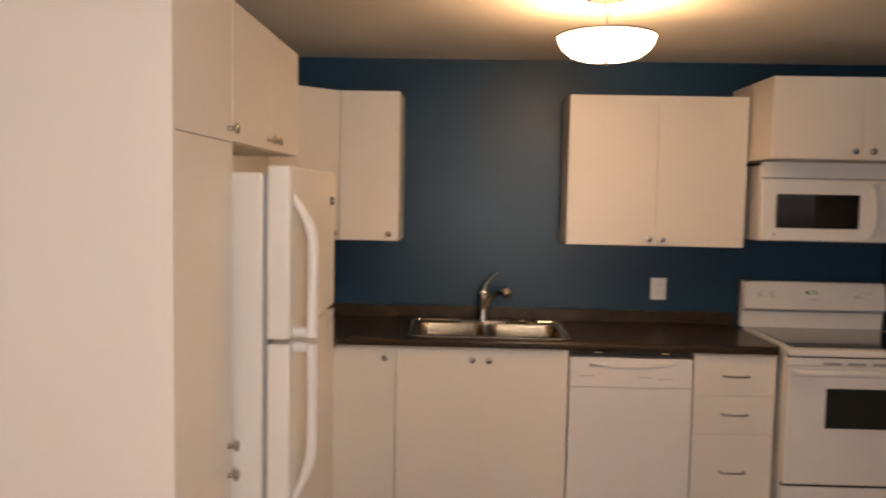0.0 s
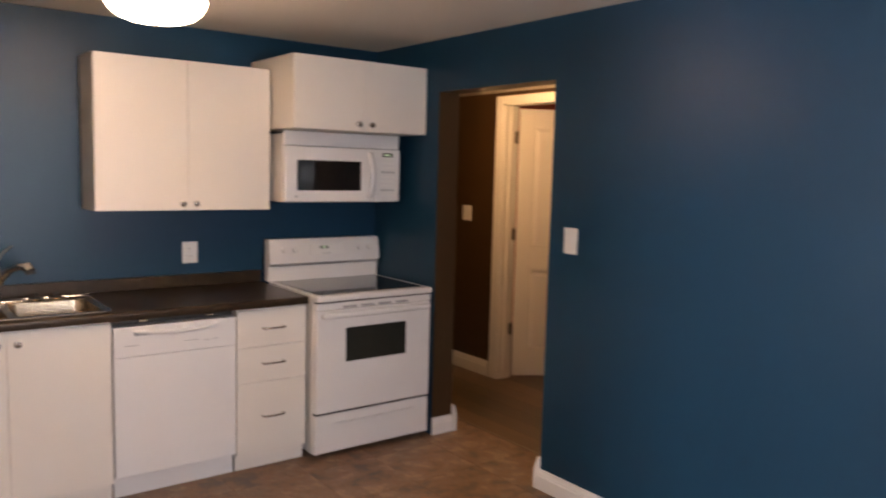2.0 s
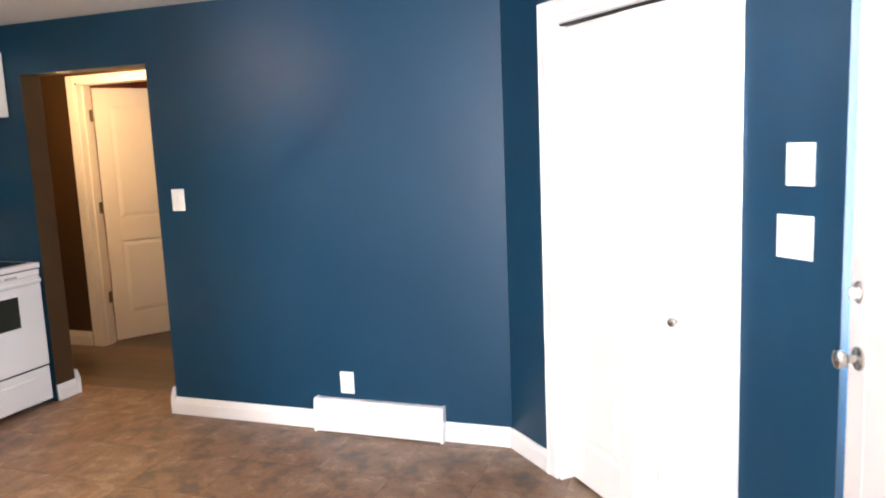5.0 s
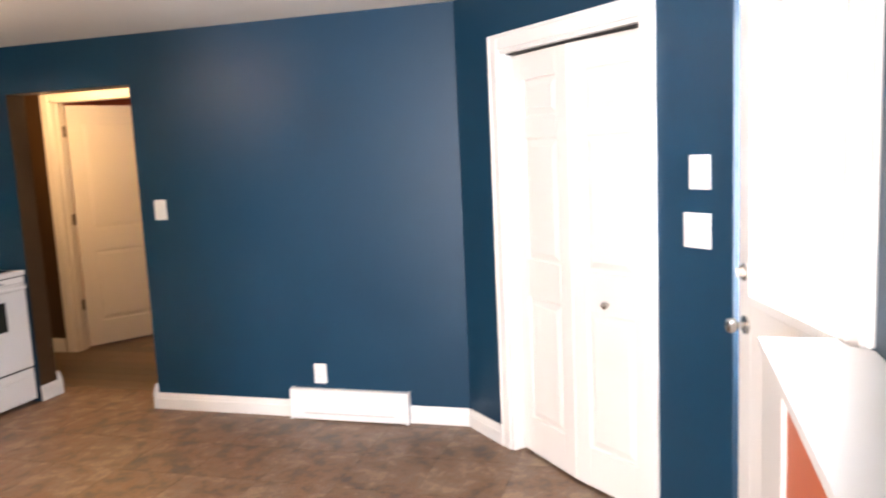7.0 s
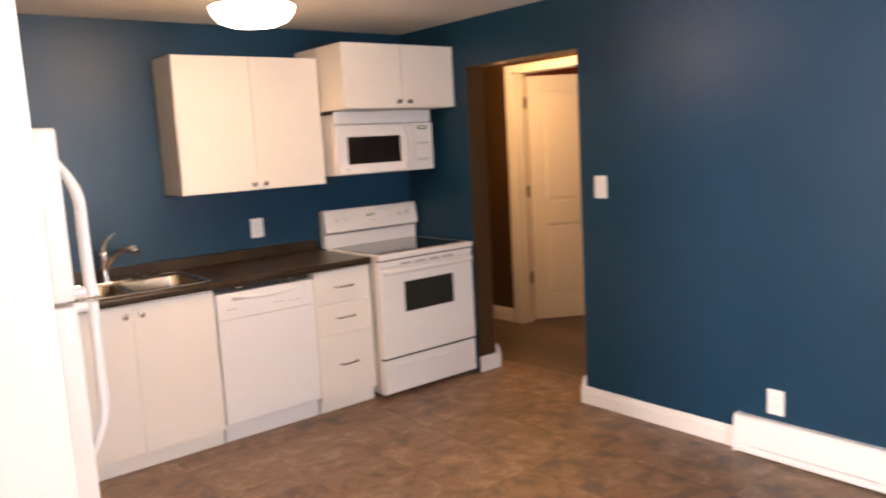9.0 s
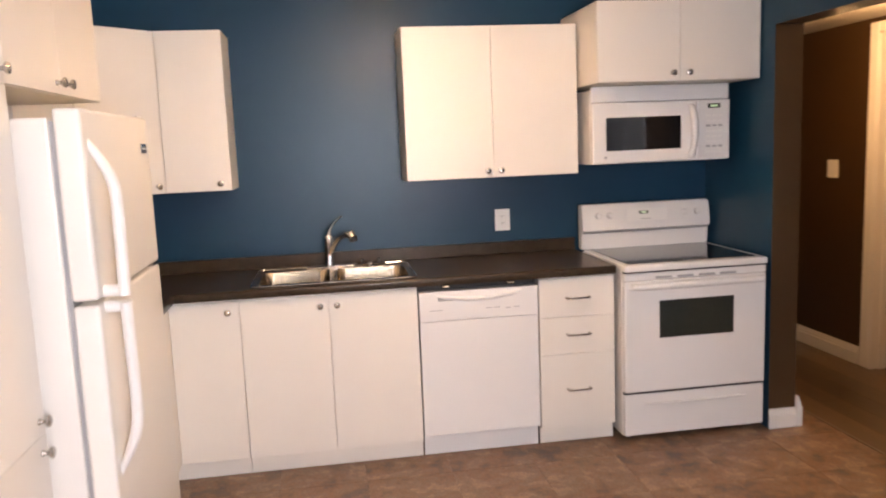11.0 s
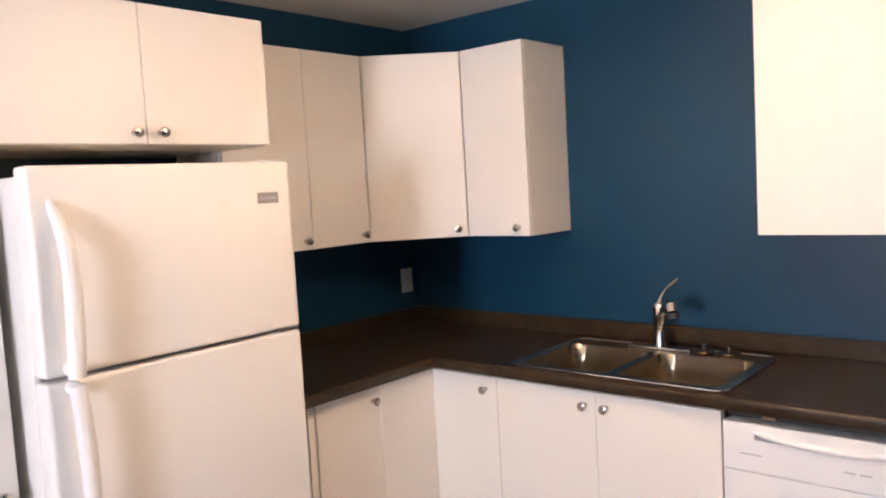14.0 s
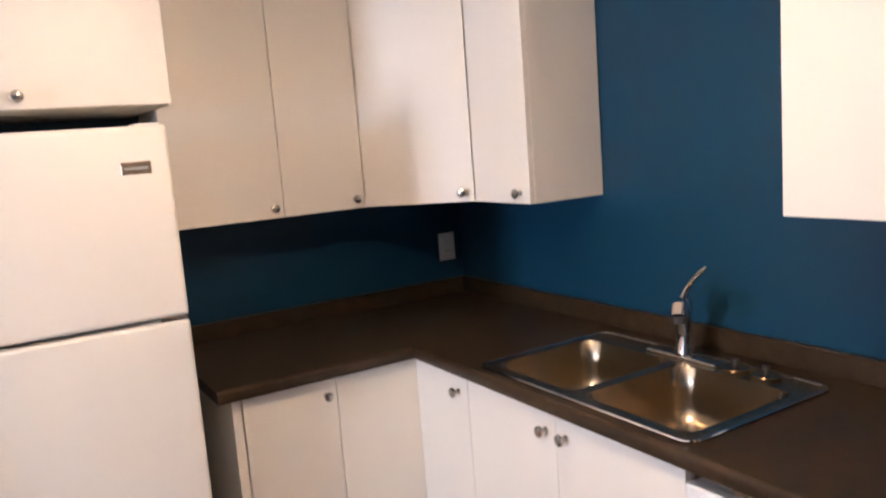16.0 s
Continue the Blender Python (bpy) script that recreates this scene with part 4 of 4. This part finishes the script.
pantry = cabinet("pantry_cabinet", "tall white pantry cabinet with three doors", on_west(-2.580, PX), 0.428, 0.60, 0.09, 2.137,
        [(0, 0.428, FZ0 - 0.003, 2.137, "knob", 0.388, FZ0 + 0.033), (0, 0.428, 0.845, FZ0 - 0.003, "knob", 0.388, 0.885), (0, 0.428, 0.09, 0.845, "knob", 0.388, 0.800)], plinth=1)
part("end_panel", one(KX + 0.002, PX + 0.002, -2.5985, -2.5815, 0.002, 2.137, 0.001), CAB, pantry, "plain white end panel")

# ---- fridge ----
fx = -2.826
fm = facing(fx, -2.128, 0, 90)
FW = 0.758
fr = thing("fridge", -3.2, -1.75, 0, "white top-freezer fridge with pebbled finish and long handles", "fridge")
part("body", one(0.006, FW - 0.006, 0.083, 0.735, 0.03, 1.660, 0.006, fm, 2), FRIDGE, fr)
part("gasket", one(0.018, FW - 0.018, 0.070, 0.0829, 0.12, 1.650, 0, fm), GREYP, fr, "grey door gasket")
part("toe_grille", one(0.02, FW - 0.02, 0.06, 0.08, 0.012, 0.085, 0.003, fm), GREYP, fr, "grey toe grille")
for u in (0.06, FW - 0.06):
    part("foot", lathe(bmesh.new(), [(0.02, 0.001), (0.02, 0.02), (0.012, 0.031)], fm @ pose(u, 0.14, 0), 12), GREYP, fr)
SPL = 1.172
f1 = part("freezer_door", one(0, FW, 0.0, 0.069, SPL + 0.006, 1.682, 0.014, fm, 4), FRIDGE, fr, smooth=True)
f2 = part("fridge_door", one(0, FW, 0.0, 0.069, 0.095, SPL - 0.006, 0.014, fm, 4), FRIDGE, fr, smooth=True)
part("hinge_cap", one(FW - 0.075, FW - 0.012, 0.012, 0.10, 1.6825, 1.688, 0.002, fm, 2), PLASTIC, fr, "white plastic hinge cap")
part("middle_hinge", one(FW - 0.075, FW - 0.004, 0.004, 0.06, SPL - 0.0055, SPL + 0.0055, 0.001, fm), NICKEL, fr, "small metal hinge")
bd = part("badge", one(0.634, 0.708, -0.003, 0.001, 1.560, 1.592, 0.001, fm), NICKEL, f1, "small silver badge")
part("lettering_bar", one(0.642, 0.700, -0.0038, -0.002, 1.572, 1.579, 0, fm), GREYP, bd)


def fridge_handle(z_far, z_split, parent):
    """Bows out from the door and comes back thick at the split between the doors."""
    s = 1 if z_far > z_split else -1
    bm = bmesh.new()
    pts, rad = [], []
    for k in range(19):
        f = k / 18
        z = z_far + (z_split - z_far) * f
        out = 0.062 * min(1, math.sin(math.pi * min(f / 0.36, 1) / 2)) if f < 0.9 else 0.062
        pts.append(fm @ Vector((0.052 + 0.010 * math.sin(math.pi * f), -out + 0.008, z)))
        rad.append(0.012 + 0.009 * min(1, f * 4))
    tube(bm, pts, rad, 14, 0.8, Vector((1, 0, 0)))
    tube(bm, [fm @ Vector((0.060, 0.004, z_split + s * 0.014)), fm @ Vector((0.060, -0.054, z_split + s * 0.014))], [0.017, 0.016], 12)
    part("handle", bm, PLASTIC, parent, "long white curved handle", smooth=True)


fridge_handle(1.600, SPL + 0.008, f1)
fridge_handle(0.675, SPL - 0.008, f2)

# ---- ceiling lamp ----
cl_ = thing("ceiling_light", LAMP_X, LAMP_Y, 2.1, "lit frosted glass bowl ceiling light with a thin rim", "ceiling light")
part("canopy", lathe(bmesh.new(), [(0.085, 0.0), (0.085, -0.010), (0.055, -0.018), (0.02, -0.02)], pose(LAMP_X, LAMP_Y, H - 0.0005), 32), NICKEL, cl_, "brushed metal ceiling plate", smooth=True)
prof = [(0.182, 2.208), (0.181, 2.202), (0.176, 2.184), (0.160, 2.160), (0.136, 2.140), (0.10, 2.127), (0.05, 2.120), (0.0, 2.119)]
inner = [(max(r - 0.005, 0.0), z + 0.005) for r, z in prof[::-1]]
bm = lathe(bmesh.new(), prof + inner + [prof[0]], pose(LAMP_X, LAMP_Y, 0), 48, close=False)
part("bowl", bm, BOWL, cl_, "glowing frosted glass bowl", smooth=True)
part("finial", lathe(bmesh.new(), [(0.004, 0.0), (0.009, -0.006), (0.007, -0.014), (0, -0.018)], pose(LAMP_X, LAMP_Y, 2.1185), 14), NICKEL, cl_, smooth=True)
part("rod", tube(bmesh.new(), [(LAMP_X, LAMP_Y, 2.125), (LAMP_X, LAMP_Y, H - 0.02)], 0.005, 10), NICKEL, cl_, smooth=True)
bm = lathe(bmesh.new(), [(0.1825, 2.204), (0.186, 2.206), (0.186, 2.212), (0.182, 2.213), (0.1795, 2.209)], pose(LAMP_X, LAMP_Y, 0), 48, close=False)
part("rim", bm, NICKEL, cl_, "thin metal rim round the glass bowl", smooth=True)
hl = thing("hall_light", 0.50, -0.52, 2.15, "small lit hall ceiling light", "ceiling light")
part("plate", lathe(bmesh.new(), [(0.09, 0), (0.09, -0.02), (0.02, -0.025)], pose(0.50, -0.52, HC - 0.0005), 24), NICKEL, hl, smooth=True)


# ---- plates on the walls ----
def wall_plate(label, m, w=0.072, h=0.116, kind="outlet"):
    """m: centre on the wall, local y into it."""
    o = m.translation
    ob = thing("light_switch" if kind == "switch" else "wall_outlet" if kind == "outlet" else "thermostat" if kind == "thermostat" else "blank_plate", o.x, o.y, o.z, label, "switch" if kind == "switch" else "outlet" if kind == "outlet" else "wall plate")
    t = 0.016 if kind == "thermostat" else 0.006
    pl = part("plate", one(-w / 2, w / 2, -t, -0.0006, -h / 2, h / 2, 0.0025, m, 2), PLASTIC, ob)
    if kind == "switch":
        n = max(1, round(w / 0.072))
        for k in range(n):
            c = (k - (n - 1) / 2) * 0.046
            part("rocker", one(c - 0.0165, c + 0.0165, -t - 0.0035, -t + 0.001, -0.033, 0.033, 0.0015, m @ pose(0, 0, 0, 3, 0, 0)), PLASTIC, pl)
    elif kind == "outlet":
        for z in (-0.020, 0.020):
            sock = part("socket", one(-0.0165, 0.0165, -t - 0.002, -t + 0.001, z - 0.014, z + 0.014, 0.004, m), PLASTIC, pl)
            for u in (-0.006, 0.006):
                part("slot", one(u - 0.001, u + 0.001, -t - 0.0024, -t, z - 0.003, z + 0.005, 0, m), DARK, sock)
    elif kind == "thermostat":
        part("dial", one(-0.028, 0.028, -t - 0.004, -t + 0.001, -0.012, 0.026, 0.002, m), PLASTIC, pl)
        part("marking", one(-0.018, 0.018, -t - 0.0045, -t, -0.034, -0.030, 0, m), PRINT, pl)
    return ob


wall_plate("white outlet on the blue wall above the worktop", facing(-1.233, 0, 1.105, 0), 0.086, 0.122)
wall_plate("white outlet on the blue wall in the counter corner", facing(KX, -0.085, 1.122, 90), 0.08, 0.12)
wall_plate("white rocker light switch on the blue wall beside the doorway", facing(0, -1.778, 1.286, -90), 0.085, 0.125, "switch")
wall_plate("white outlet on the blue wall above the heater", facing(0, -2.788, 0.276, -90), 0.082, 0.122)
wall_plate("white light switch on the brown hall wall", facing(HW, 0.47, 1.272, -90), 0.11, 0.12, "switch")
ms = Matrix(((-S2, S2, 0, 0), (-S2, -S2, 0, -3.71), (0, 0, 1, 0), (0, 0, 0, 1)))
wall_plate("white thermostat on the slanted blue wall", ms @ pose(1.698, 0, 1.458), 0.088, 0.122, "thermostat")
wall_plate("white double light switch on the slanted blue wall", ms @ pose(1.680, 0, 1.248), 0.125, 0.128, "switch")

# ---- baseboard register ----
rgst = thing("baseboard_heater", -0.03, -2.98, 0, "white metal baseboard heater grille on the blue wall", "heater")
bm = bmesh.new()
prof = [(0.001, 0.004), (0.050, 0.004), (0.058, 0.012), (0.058, 0.030), (0.046, 0.040), (0.046, 0.046), (0.060, 0.050), (0.046, 0.178), (0.036, 0.186), (0.001, 0.186)]
profile_run(bm, (0, HT0, 0), (0, HT1, 0), (-1, 0, 0), prof)
part("cover", bm, APPL, rgst)
part("slot", one(-0.0475, -0.040, HT0 + 0.09, HT1 - 0.09, 0.0405, 0.0455, 0), GREYP, rgst, "grey air slot")
for y0, y1 in ((HT0 - 0.001, HT0 + 0.012), (HT1 - 0.012, HT1 + 0.001)):
    bm = bmesh.new()
    pr = [(0.0, 0.002), (0.062, 0.002), (0.063, 0.050), (0.050, 0.182), (0.038, 0.190), (0.0, 0.190)]
    profile_run(bm, (0, y0, 0), (0, y1, 0), (-1, 0, 0), pr)
    part("end_cap", bm, APPL, rgst)

# ---- floors, laid piece by piece ----
FLX = 0.33
fl = structure("floor", one(WX, FLX, SY - T, T, -0.03, -0.0035), GROUT, "brown mottled slate-look vinyl tile floor", "floor")
PT = 0.406


def tile_mesh(w, h, gap=0.0007):
    b = one(gap, w - gap, gap, h - gap, -0.0032, 0.0, 0)
    top = [e for e in b.edges if all(v.co.z > -0.001 for v in e.verts)]
    bmesh.ops.bevel(b, geom=top, offset=0.0008, segments=1, affect="EDGES")
    bmesh.ops.recalc_face_normals(b, faces=b.faces)
    me = bpy.data.meshes.new("tile")
    b.to_mesh(me)
    b.free()
    me.materials.append(TILE)
    return me


meshes = {}
rest = bmesh.new()
x = FLX
while x > WX + 0.01:
    w = min(PT, x - WX)
    y = 0.0
    while y > SY + 0.01:
        h = min(PT, y - SY)
        hidden = (y - h > -0.55 and x < -0.03) or (x < -3.05 and y - h > -2.5) or (x - w > -0.02 and y < -2.1)
        if not hidden:
            if x - w > -4.5:
                key = (round(w, 3), round(h, 3))
                if key not in meshes:
                    meshes[key] = tile_mesh(w, h)
                t_ = new("tile", meshes[key])
                t_.parent = fl
                t_.location = (x - w, y - h, 0)
            else:
                box(rest, x - w + 0.0012, x - 0.0012, y - h + 0.0012, y - 0.0012, -0.0032, 0)
        y -= PT
    x -= PT
tagged(part("tiles", rest, TILE, fl), kind="stuff")

hf = structure("floor_hall", one(FLX + 0.0005, 3.3, -3.2, 2.2, -0.03, -0.0035), GROUT, "brown wood plank hall floor", "floor")
pm = tile_mesh(0.15, 1.2, 0.0002)
pm.materials.clear()
pm.materials.append(PLANK)
for i in range(12):
    for j in range(4):
        pl = new("plank", pm)
        pl.parent = hf
        pl.location = (FLX + 0.012 + 0.15 * i, -2.4 + 1.2 * j - 0.4 * (i % 3), 0)
tagged(part("threshold", one(FLX - 0.008, FLX + 0.011, DY0 - 0.4, DY1 + 0.9, 0.0002, 0.003, 0.001), BRONZE, hf), "thin dark floor transition strip")
